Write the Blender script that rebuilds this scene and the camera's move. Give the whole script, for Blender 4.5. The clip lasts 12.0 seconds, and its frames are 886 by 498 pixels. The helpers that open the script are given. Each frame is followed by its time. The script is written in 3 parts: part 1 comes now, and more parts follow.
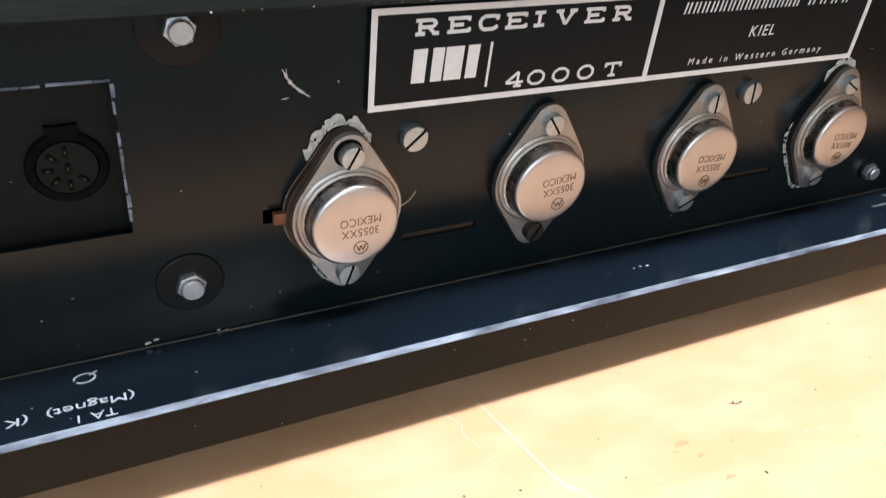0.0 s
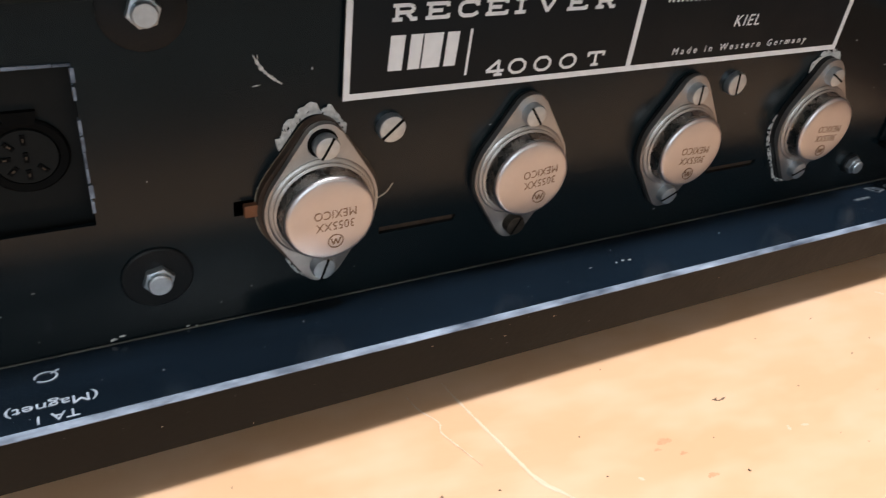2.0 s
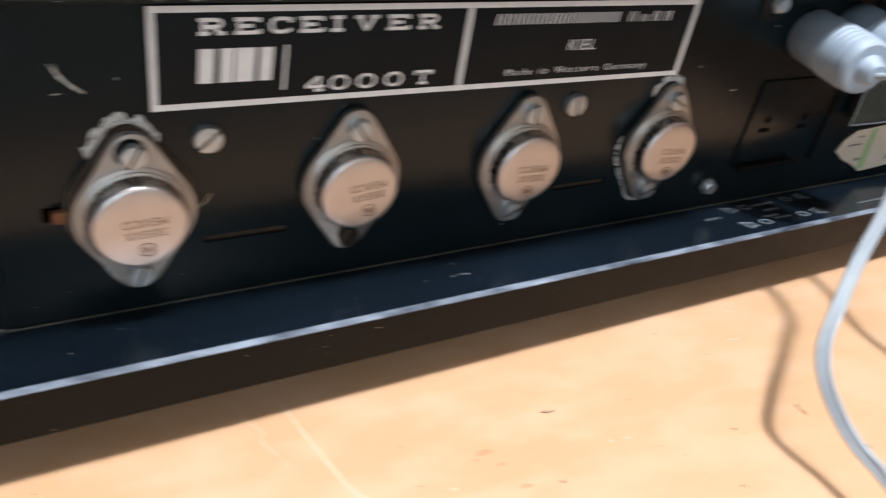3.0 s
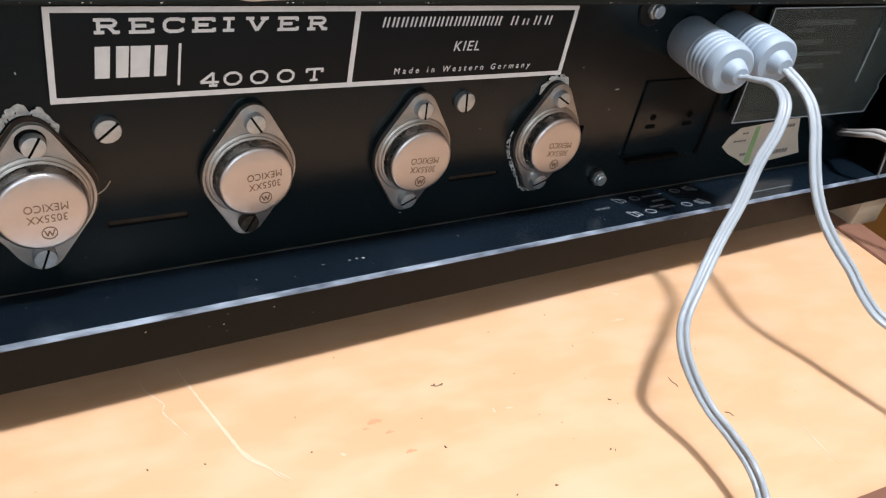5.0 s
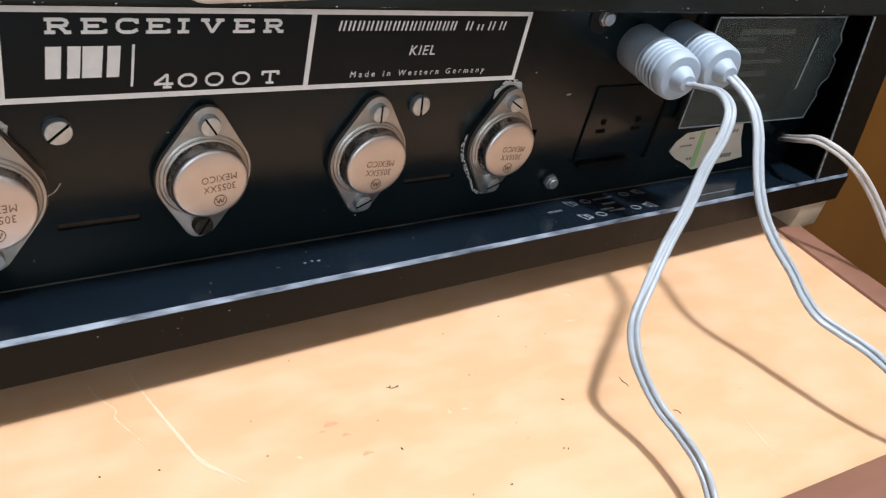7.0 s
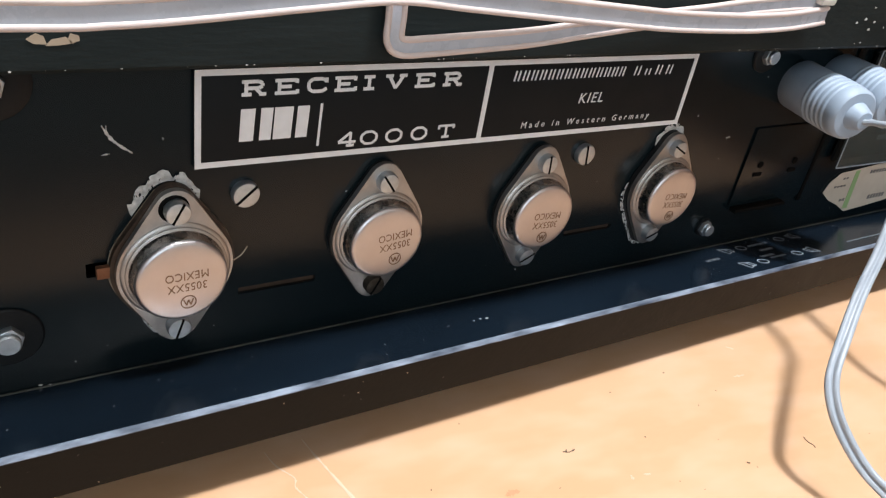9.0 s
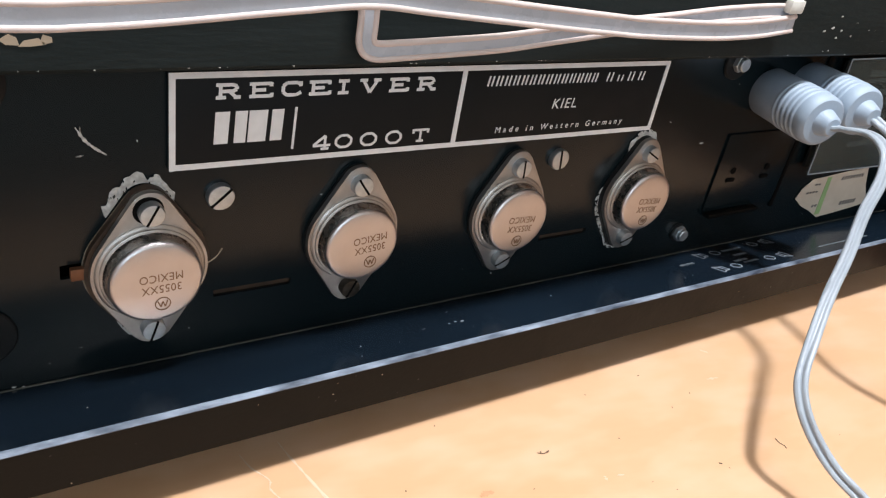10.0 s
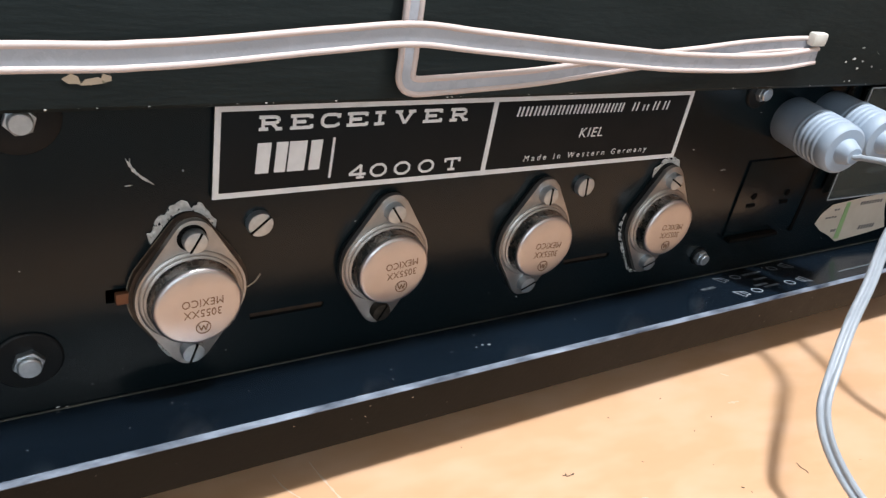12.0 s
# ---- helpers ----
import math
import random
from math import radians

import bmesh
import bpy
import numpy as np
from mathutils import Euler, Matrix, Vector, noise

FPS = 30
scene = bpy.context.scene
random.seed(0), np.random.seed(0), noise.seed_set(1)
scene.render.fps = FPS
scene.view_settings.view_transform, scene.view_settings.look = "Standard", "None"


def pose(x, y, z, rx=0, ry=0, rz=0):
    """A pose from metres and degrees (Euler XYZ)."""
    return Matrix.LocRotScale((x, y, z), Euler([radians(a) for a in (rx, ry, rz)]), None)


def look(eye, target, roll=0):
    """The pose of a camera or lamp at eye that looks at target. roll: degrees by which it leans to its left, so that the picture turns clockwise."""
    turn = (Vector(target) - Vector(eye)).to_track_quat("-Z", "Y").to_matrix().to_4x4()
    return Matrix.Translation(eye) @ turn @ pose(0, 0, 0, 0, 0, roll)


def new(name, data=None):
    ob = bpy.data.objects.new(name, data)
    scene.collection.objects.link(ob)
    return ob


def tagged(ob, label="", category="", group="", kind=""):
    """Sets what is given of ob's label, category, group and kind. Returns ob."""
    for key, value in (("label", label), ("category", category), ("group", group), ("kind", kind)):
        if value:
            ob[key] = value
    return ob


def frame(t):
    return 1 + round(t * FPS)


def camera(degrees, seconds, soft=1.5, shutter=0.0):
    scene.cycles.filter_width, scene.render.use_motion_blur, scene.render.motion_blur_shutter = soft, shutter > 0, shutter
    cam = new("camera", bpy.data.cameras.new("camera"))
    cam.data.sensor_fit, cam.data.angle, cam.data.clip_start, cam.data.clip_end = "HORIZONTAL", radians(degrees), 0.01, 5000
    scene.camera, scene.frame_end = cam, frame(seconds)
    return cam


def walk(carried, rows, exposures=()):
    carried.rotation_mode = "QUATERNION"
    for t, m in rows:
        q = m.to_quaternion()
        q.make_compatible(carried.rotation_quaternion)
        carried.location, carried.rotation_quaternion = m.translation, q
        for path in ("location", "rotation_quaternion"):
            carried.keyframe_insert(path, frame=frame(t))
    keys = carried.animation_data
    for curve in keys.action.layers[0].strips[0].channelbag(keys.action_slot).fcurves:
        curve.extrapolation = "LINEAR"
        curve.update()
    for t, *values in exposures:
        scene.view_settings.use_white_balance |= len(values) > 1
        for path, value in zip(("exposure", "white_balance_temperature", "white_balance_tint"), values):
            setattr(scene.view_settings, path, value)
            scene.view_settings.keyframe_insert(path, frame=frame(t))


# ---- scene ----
cam = camera(57.84, 12.0, soft=1.2, shutter=0.5)
PATH = [
    (0, (-0.06148, -0.15024, 0.14927), (0.18029, 0.28237, -0.18895), 6.394),
    (0.5, (-0.06057, -0.14656, 0.14410), (0.18110, 0.28135, -0.20013), 6.510),
    (1, (-0.06134, -0.14568, 0.14490), (0.18335, 0.28064, -0.19915), 6.736),
    (1.5, (-0.06072, -0.14527, 0.14487), (0.18643, 0.27904, -0.19991), 6.909),
    (2, (-0.05860, -0.14614, 0.14660), (0.19511, 0.27649, -0.19547), 7.548),
    (2.5, (-0.04878, -0.15294, 0.15102), (0.21815, 0.26448, -0.18737), 8.766),
    (3, (-0.03081, -0.16205, 0.15508), (0.24973, 0.24763, -0.18177), 10.981),
    (3.2, (-0.01513, -0.17968, 0.15857), (0.26854, 0.24523, -0.15605), 9.901),
    (4.8, (-0.02469, -0.18272, 0.16480), (0.28117, 0.21320, -0.16640), 12.710),
    (5, (-0.02423, -0.18425, 0.16495), (0.28377, 0.20859, -0.16793), 12.942),
    (5.5, (-0.02452, -0.18414, 0.16572), (0.30170, 0.19723, -0.16312), 14.159),
    (6, (-0.02430, -0.18544, 0.16668), (0.31560, 0.18581, -0.15988), 15.402),
    (6.5, (-0.02490, -0.18450, 0.16620), (0.31579, 0.18627, -0.16007), 15.329),
    (7, (-0.02669, -0.18404, 0.16612), (0.31280, 0.18905, -0.15876), 15.204),
    (7.5, (-0.03584, -0.17453, 0.16251), (0.27476, 0.21959, -0.16643), 12.443),
    (7.7, (-0.04104, -0.16911, 0.15870), (0.25725, 0.23071, -0.17471), 11.744),
    (9.3, (-0.04608, -0.16061, 0.15729), (0.26005, 0.25833, -0.14399), 10.623),
    (9.5, (-0.04498, -0.16175, 0.15785), (0.26401, 0.25569, -0.14260), 10.827),
    (10, (-0.04507, -0.16462, 0.15721), (0.26884, 0.25167, -0.13972), 11.040),
    (10.5, (-0.04547, -0.16561, 0.15846), (0.27202, 0.24894, -0.13709), 11.323),
    (11, (-0.04817, -0.16536, 0.15824), (0.26703, 0.25233, -0.13533), 11.389),
    (11.5, (-0.04964, -0.16516, 0.16016), (0.26558, 0.25335, -0.13222), 11.478),
    (12, (-0.05190, -0.16365, 0.16190), (0.25711, 0.26101, -0.12824), 11.058),
]
walk(cam, [(t, look(eye, target, roll)) for t, eye, target, roll in PATH], exposures=[(0.0, 0.40), (0.2, 0.18), (0.4, 0.0), (12.0, 0.0)])

# ---- light ----
world = bpy.data.worlds.new("world")
scene.world = world
world.use_nodes = True
world.node_tree.nodes["Background"].inputs[0].default_value = (0.45, 0.62, 0.9, 1)
world.node_tree.nodes["Background"].inputs[1].default_value = 0.25


def area_light(name, eye, target, size, watts, colour):
    data = bpy.data.lights.new(name, "AREA")
    data.shape, data.size, data.energy, data.color = "DISK", size, watts, colour
    ob = new(name, data)
    ob.matrix_world = look(eye, target)
    return ob


bulb = bpy.data.lights.new("room_lamp", "POINT")
bulb.energy, bulb.shadow_soft_size, bulb.color = 52.0, 0.036, (0.95, 0.97, 1.0)
new("room_lamp", bulb).location = (0.145, -0.17, 1.0)
# weak cool fill in an unseen window, added to lighten panel and plate
area_light("window_fill", (-0.6, -1.45, 0.60), (0.1, 0.0, 0.05), 1.0, 9.5, (0.74, 0.89, 1.0))
# added overhead lamp, no such source known: lightens the cables' shadows
area_light("overhead_fill", (-0.1, -0.30, 2.17), (0.0, -0.2, 0.0), 0.6, 26.0, (0.92, 0.96, 1.0))


# ---- materials ----
def mat(name, base, rough=0.5, metal=0.0, dark=None, scale=60.0, mix=0.5, speck=None, speck_scale=900.0, speck_cut=0.68,
        bump=0.1, bump_scale=1500.0, rough_var=0.1, stretch=(1, 1, 1), coat=0.0, alpha=1.0, transmission=0.0, ior=1.45, spec=0.5, speck_soft=0.04):
    """Colour mottled between base and dark, small specks, uneven gloss and fine relief, all in metres."""
    m = bpy.data.materials.new(name)
    m.use_nodes = True
    nt = m.node_tree
    b = nt.nodes["Principled BSDF"]
    tex = nt.nodes.new("ShaderNodeTexCoord")
    mp = nt.nodes.new("ShaderNodeMapping")
    mp.inputs["Scale"].default_value = stretch
    nt.links.new(tex.outputs["Object"], mp.inputs[0])

    def noise_tex(s, detail=5.0):
        n = nt.nodes.new("ShaderNodeTexNoise")
        n.inputs["Scale"].default_value, n.inputs["Detail"].default_value = s, detail
        nt.links.new(mp.outputs[0], n.inputs["Vector"])
        return n.outputs["Fac"]

    def ramp(src, lo, hi):
        r = nt.nodes.new("ShaderNodeMapRange")
        r.inputs["From Min"].default_value, r.inputs["From Max"].default_value = lo, hi
        nt.links.new(src, r.inputs["Value"])
        return r.outputs["Result"]

    def blend(fac, a, c):
        x = nt.nodes.new("ShaderNodeMix")
        x.data_type = "RGBA"
        nt.links.new(fac, x.inputs[0])
        for sock, v in ((x.inputs[6], a), (x.inputs[7], c)):
            if isinstance(v, tuple):
                sock.default_value = (*v, 1)
            else:
                nt.links.new(v, sock)
        return x.outputs[2]

    dark = dark or tuple(c * 0.75 for c in base)
    col = blend(ramp(noise_tex(scale), 0.5 - 0.25 * mix, 0.5 + 0.25 / max(mix, 0.2)), dark, base)
    if speck:
        col = blend(ramp(noise_tex(speck_scale, 2.0), speck_cut, speck_cut + speck_soft), col, speck)
    nt.links.new(col, b.inputs["Base Color"])
    b.inputs["Metallic"].default_value, b.inputs["Alpha"].default_value = metal, alpha
    b.inputs["Coat Weight"].default_value, b.inputs["IOR"].default_value = coat, ior
    b.inputs["Specular IOR Level"].default_value = spec
    b.inputs["Transmission Weight"].default_value = transmission
    rr = nt.nodes.new("ShaderNodeMapRange")
    rr.inputs["To Min"].default_value, rr.inputs["To Max"].default_value = max(rough - rough_var, 0.02), min(rough + rough_var, 1)
    nt.links.new(noise_tex(scale * 2.3), rr.inputs["Value"])
    nt.links.new(rr.outputs["Result"], b.inputs["Roughness"])
    if bump:
        bp = nt.nodes.new("ShaderNodeBump")
        bp.inputs["Strength"].default_value, bp.inputs["Distance"].default_value = bump, 0.0004
        nt.links.new(noise_tex(bump_scale), bp.inputs["Height"])
        nt.links.new(bp.outputs[0], b.inputs["Normal"])
    return m


M_PANEL = mat("black_enamel", (0.0052, 0.0102, 0.0124), 0.22, dark=(0.0036, 0.0072, 0.0090), scale=35, spec=0.33, bump=0.06, bump_scale=2500, rough_var=0.05)
M_RAIL = mat("black_lacquer", (0.0055, 0.0055, 0.005), 0.42, dark=(0.0035, 0.0035, 0.0032), spec=0.14, speck=(0.09, 0.09, 0.09), speck_scale=700, speck_cut=0.75, bump=0.12, bump_scale=700)
# rail's lacquer, glossier; blue patches in the colour stand for its sheen
M_LEDGE = mat("blue_sheen_ledge", (0.010, 0.020, 0.034), 0.20, dark=(0.003, 0.006, 0.010), scale=24, stretch=(0.35, 1, 1), speck=(0.16, 0.18, 0.21), speck_scale=900, speck_cut=0.79, bump=0.08, bump_scale=500, spec=0.5)
M_VINYL = mat("black_vinyl", (0.019, 0.024, 0.024), 0.5, dark=(0.011, 0.015, 0.015), spec=0.18, scale=120, bump=0.35, bump_scale=900, stretch=(0.25, 1, 1))
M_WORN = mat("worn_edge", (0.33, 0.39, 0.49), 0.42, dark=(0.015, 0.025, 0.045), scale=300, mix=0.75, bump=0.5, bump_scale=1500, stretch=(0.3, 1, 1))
M_PLATE = mat("plate_black", (0.007, 0.009, 0.011), 0.55, bump=0.05, spec=0.2)
M_WHITE = mat("plate_white", (0.86, 0.85, 0.86), 0.45, dark=(0.74, 0.73, 0.74), scale=300, bump=0.05)
M_PRINT = mat("faded_print", (0.50, 0.55, 0.62), 0.5, dark=(0.25, 0.28, 0.33), scale=500, bump=0.0)
M_FAINT = mat("worn_print", (0.30, 0.33, 0.36), 0.5, dark=(0.04, 0.045, 0.055), scale=600, mix=0.7, bump=0.0)
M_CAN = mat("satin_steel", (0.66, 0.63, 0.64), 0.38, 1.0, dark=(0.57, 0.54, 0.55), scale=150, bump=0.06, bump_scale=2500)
# can sides: smoother than the caps, their dark reflections painted in as darker steel
M_CANSIDE = mat("shaded_polished_steel", (0.44, 0.41, 0.39), 0.27, 1.0, dark=(0.34, 0.31, 0.29), scale=200, bump=0.04, bump_scale=2500, rough_var=0.05)
M_FLANGE = mat("dull_steel", (0.58, 0.55, 0.53), 0.46, 1.0, dark=(0.42, 0.39, 0.37), scale=260, bump=0.1)
M_SCREW = mat("zinc_screw", (0.72, 0.76, 0.80), 0.48, 1.0, dark=(0.52, 0.56, 0.60), scale=500, bump=0.1)
M_DARKSCREW = mat("oxidised_screw", (0.16, 0.14, 0.12), 0.5, 1.0, dark=(0.07, 0.06, 0.05), scale=500)
M_SLOT = mat("slot_black", (0.003, 0.003, 0.003), 0.7, bump=0.0, spec=0.08)
M_MARK = mat("etched_mark", (0.22, 0.13, 0.08), 0.6, bump=0.0)
M_PERTINAX = mat("brown_insulator", (0.085, 0.045, 0.025), 0.5, dark=(0.03, 0.018, 0.012), scale=300)
M_MICA = mat("mica_edge", (0.42, 0.35, 0.27), 0.45, dark=(0.20, 0.15, 0.10), scale=260, bump=0.1)
M_BLACKINS = mat("black_insulator", (0.015, 0.014, 0.014), 0.45, dark=(0.008, 0.008, 0.008), scale=300)
M_COPPER = mat("copper_tab", (0.24, 0.10, 0.05), 0.5, 0.5, scale=400)
M_PASTE = mat("dried_paste", (0.80, 0.78, 0.76), 0.85, dark=(0.42, 0.40, 0.38), scale=900, bump=0.8, bump_scale=1500)
M_RUBBER = mat("black_rubber", (0.008, 0.009, 0.010), 0.5, bump=0.15, spec=0.25)
M_BAKELITE = mat("grey_bakelite", (0.009, 0.010, 0.010), 0.6, scale=300, bump=0.0, spec=0.15)
M_PLUG = mat("grey_plastic", (0.34, 0.41, 0.50), 0.5, dark=(0.27, 0.33, 0.41), scale=200, bump=0.15, bump_scale=1200)
M_CORD = mat("grey_cable", (0.37, 0.41, 0.46), 0.40, dark=(0.30, 0.335, 0.38), scale=150, bump=0.1)
M_MAINS = mat("mains_cable", (0.46, 0.445, 0.445), 0.45, dark=(0.37, 0.355, 0.355), scale=150, bump=0.1)
M_WEB = mat("clear_web", (0.58, 0.60, 0.66), 0.28, dark=(0.48, 0.49, 0.54), scale=90, bump=0.1, alpha=0.88)
M_CONDUCTOR = mat("pink_insulation", (0.68, 0.57, 0.54), 0.34, dark=(0.58, 0.48, 0.45), scale=120, bump=0.08)
M_TIP = mat("white_tape", (0.85, 0.82, 0.76), 0.6, scale=300)
M_WOOD = mat("varnished_ply", (0.62, 0.405, 0.268), 0.40, dark=(0.56, 0.335, 0.190), scale=22, speck=(0.635, 0.422, 0.286), speck_scale=90, speck_cut=0.42, speck_soft=0.5, bump=0.14, bump_scale=420, stretch=(0.45, 1, 1), rough_var=0.16)
M_EDGING = mat("brown_edging", (0.25, 0.125, 0.085), 0.5, dark=(0.17, 0.08, 0.055), scale=90, stretch=(0.2, 1, 1))
M_OAK = mat("orange_wood", (0.22, 0.092, 0.018), 0.45, dark=(0.14, 0.052, 0.010), scale=18, stretch=(1, 1, 0.15))
M_FOOT = mat("bare_wood", (0.50, 0.40, 0.30), 0.7, dark=(0.36, 0.28, 0.2), scale=120, stretch=(0.2, 1, 1))
M_PAPER = mat("aged_paper", (0.66, 0.58, 0.50), 0.8, dark=(0.54, 0.46, 0.38), scale=110, bump=0.1)
M_SEAM = mat("seam_edge", (0.10, 0.095, 0.08), 0.6, dark=(0.02, 0.02, 0.02), scale=120, mix=0.9, bump=0.0)
M_GREEN = mat("green_ink", (0.36, 0.54, 0.24), 0.8)
M_INK = mat("grey_ink", (0.22, 0.20, 0.19), 0.8)
M_CARD = mat("clear_cover", (0.13, 0.16, 0.15), 0.22, dark=(0.08, 0.10, 0.10), scale=25, alpha=0.4, bump=0.0)
M_FADED = mat("faded_card_print", (0.20, 0.23, 0.22), 0.7, dark=(0.10, 0.12, 0.12), scale=400, bump=0.0)
M_SCRATCH = mat("pale_scratch", (0.76, 0.56, 0.40), 0.7, bump=0.0)
M_STAIN = mat("brown_stain", (0.56, 0.32, 0.18), 0.6, dark=(0.48, 0.25, 0.13), scale=500, mix=0.8, bump=0.0)
M_DUST = mat("dark_crumb", (0.16, 0.10, 0.065), 0.8)
M_FLOOR = mat("dark_floor", (0.06, 0.07, 0.085), 0.6, scale=6)
M_WALL = mat("room_wall", (0.74, 0.69, 0.62), 0.9, dark=(0.70, 0.65, 0.58), scale=4)


# ---- mesh helpers ----
def finish(name, bm, material, parent=None, label="", smooth=True):
    me = bpy.data.meshes.new(name)
    bmesh.ops.recalc_face_normals(bm, faces=bm.faces)
    bm.to_mesh(me)
    bm.free()
    if smooth:
        me.shade_smooth()
        me.set_sharp_from_angle(angle=radians(38))
    me.materials.append(material)
    ob = new(name, me)
    ob.parent = parent
    if label:
        ob["label"] = label
    return ob


def part(name, bm, material, parent, label="", m=None):
    ob = finish(name, bm, material, parent, label)
    if m is not None:
        ob.matrix_basis = m
    return ob


def thing(name, label, category, at=(0, 0, 0), group="", kind=""):
    ob = new(name)
    ob.empty_display_size = 0.01
    ob.location = at
    return tagged(ob, label, category, group, kind)


def box(x0, x1, y0, y1, z0, z1, bevel=0.0, bm=None):
    bm = bm or bmesh.new()
    made = bmesh.ops.create_cube(bm, size=1)["verts"]
    for v in made:
        v.co = Vector(((x0 + x1) / 2 + v.co.x * (x1 - x0), (y0 + y1) / 2 + v.co.y * (y1 - y0), (z0 + z1) / 2 + v.co.z * (z1 - z0)))
    if bevel:
        edges = list({e for v in made for e in v.link_edges})
        bmesh.ops.bevel(bm, geom=edges, offset=bevel, segments=2, affect="EDGES", profile=0.6)
    return bm


def lathe(profile, seg=40, cap=True):
    """A turned body round the local z axis from rows of (radius, height)."""
    bm = bmesh.new()
    rings = [[bm.verts.new((r * math.cos(2 * math.pi * i / seg), r * math.sin(2 * math.pi * i / seg), h)) for i in range(seg)] for r, h in profile]
    for a, b in zip(rings, rings[1:]):
        for i in range(seg):
            bm.faces.new((a[i], a[(i + 1) % seg], b[(i + 1) % seg], b[i]))
    if cap:
        bm.faces.new(rings[0][::-1])
        bm.faces.new(rings[-1])
    return bm


def slab(points, depth, bevel=0.0, bm=None):
    """A flat outline in local x, y, raised by depth along local z."""
    bm = bm or bmesh.new()
    low = [bm.verts.new((x, y, 0)) for x, y in points]
    top = [bm.verts.new((x, y, depth)) for x, y in points]
    n = len(points)
    sides = [bm.faces.new((low[i], low[(i + 1) % n], top[(i + 1) % n], top[i])) for i in range(n)]
    cap = bm.faces.new(top)
    bm.faces.new(low[::-1])
    if bevel:
        bmesh.ops.bevel(bm, geom=list(cap.edges), offset=bevel, segments=2, affect="EDGES", profile=0.6)
    return bm


def extrude_x(profile, x0, x1, slant0=None, slant1=None, steps=1):
    """A moulding along x from an outline in y, z. slant: x offset at an end, as a function of (y, z)."""
    bm = bmesh.new()
    rows = []
    for k in range(steps + 1):
        w = k / steps
        row = []
        for y, z in profile:
            a = x0 + (slant0(y, z) if slant0 else 0)
            b = x1 + (slant1(y, z) if slant1 else 0)
            row.append(bm.verts.new((a + (b - a) * w, y, z)))
        rows.append(row)
    n = len(profile)
    for a, b in zip(rows, rows[1:]):
        for i in range(n):
            bm.faces.new((a[i], a[(i + 1) % n], b[(i + 1) % n], b[i]))
    bm.faces.new(rows[0][::-1])
    bm.faces.new(rows[-1])
    return bm


def pierced(x0, x1, z0, z1, holes, y_front, thick):
    """An upright sheet with rectangular holes (x0, x1, z0, z1)."""
    xs = sorted({x0, x1, *[h[0] for h in holes], *[h[1] for h in holes]})
    zs = sorted({z0, z1, *[h[2] for h in holes], *[h[3] for h in holes]})
    bm = bmesh.new()
    grid = {(i, j): bm.verts.new((x, y_front, z)) for i, x in enumerate(xs) for j, z in enumerate(zs)}
    faces = []
    for i in range(len(xs) - 1):
        for j in range(len(zs) - 1):
            cx, cz = (xs[i] + xs[i + 1]) / 2, (zs[j] + zs[j + 1]) / 2
            if not any(h[0] < cx < h[1] and h[2] < cz < h[3] for h in holes):
                faces.append(bm.faces.new((grid[i, j], grid[i + 1, j], grid[i + 1, j + 1], grid[i, j + 1])))
    bmesh.ops.delete(bm, geom=[v for v in bm.verts if not v.link_faces], context="VERTS")
    more = bmesh.ops.extrude_face_region(bm, geom=faces)["geom"]
    for v in more:
        if isinstance(v, bmesh.types.BMVert):
            v.co.y += thick
    return bm


def spline(points, per=10):
    """A smooth curve through the points."""
    p = [Vector(q) for q in points]
    p = [2 * p[0] - p[1], *p, 2 * p[-1] - p[-2]]
    out = []
    for i in range(1, len(p) - 2):
        for k in range(per):
            t = k / per
            out.append(0.5 * ((2 * p[i]) + (p[i + 1] - p[i - 1]) * t + (2 * p[i - 1] - 5 * p[i] + 4 * p[i + 1] - p[i + 2]) * t * t + (3 * p[i] - p[i - 1] - 3 * p[i + 1] + p[i + 2]) * t ** 3))
    out.append(p[-2])
    return out


def sweep(path, outline, across=None, facing=None):
    """Draws an outline (across, out) along a path. across: the width's direction, as a vector or a function of 0..1.
    facing: in its place, the way the flat side looks, as a function of the point."""
    bm = bmesh.new()
    rows, last = [], None
    for i, q in enumerate(path):
        d = (path[min(i + 1, len(path) - 1)] - path[max(i - 1, 0)]).normalized()
        if facing:
            w = d.cross(Vector(facing(q)).normalized())
            w = last.copy() if last and w.length < 0.5 else w
            w = -w if last and w.dot(last) < 0 else w
        else:
            w = Vector(across(i / (len(path) - 1)) if callable(across) else across)
        w = (w - d * w.dot(d)).normalized()
        last = w
        u = d.cross(w)
        rows.append([bm.verts.new(q + w * a + u * b) for a, b in outline])
    n = len(outline)
    for a, b in zip(rows, rows[1:]):
        for i in range(n):
            bm.faces.new((a[i], a[(i + 1) % n], b[(i + 1) % n], b[i]))
    bm.faces.new(rows[0][::-1])
    bm.faces.new(rows[-1])
    return bm


def disc(r, n=10, cx=0.0, cy=0.0):
    return [(cx + r * math.cos(2 * math.pi * i / n), cy + r * math.sin(2 * math.pi * i / n)) for i in range(n)]


def twin(r, gap, n=9):
    """The outline of a flat twin cable: two round strands with a groove between."""
    right = [(gap + r * math.cos(a), r * math.sin(a)) for a in [radians(-152 + 304 * i / (n - 1)) for i in range(n)]]
    left = [(-gap + r * math.cos(a), r * math.sin(a)) for a in [radians(28 + 304 * i / (n - 1)) for i in range(n)]]
    return right + left


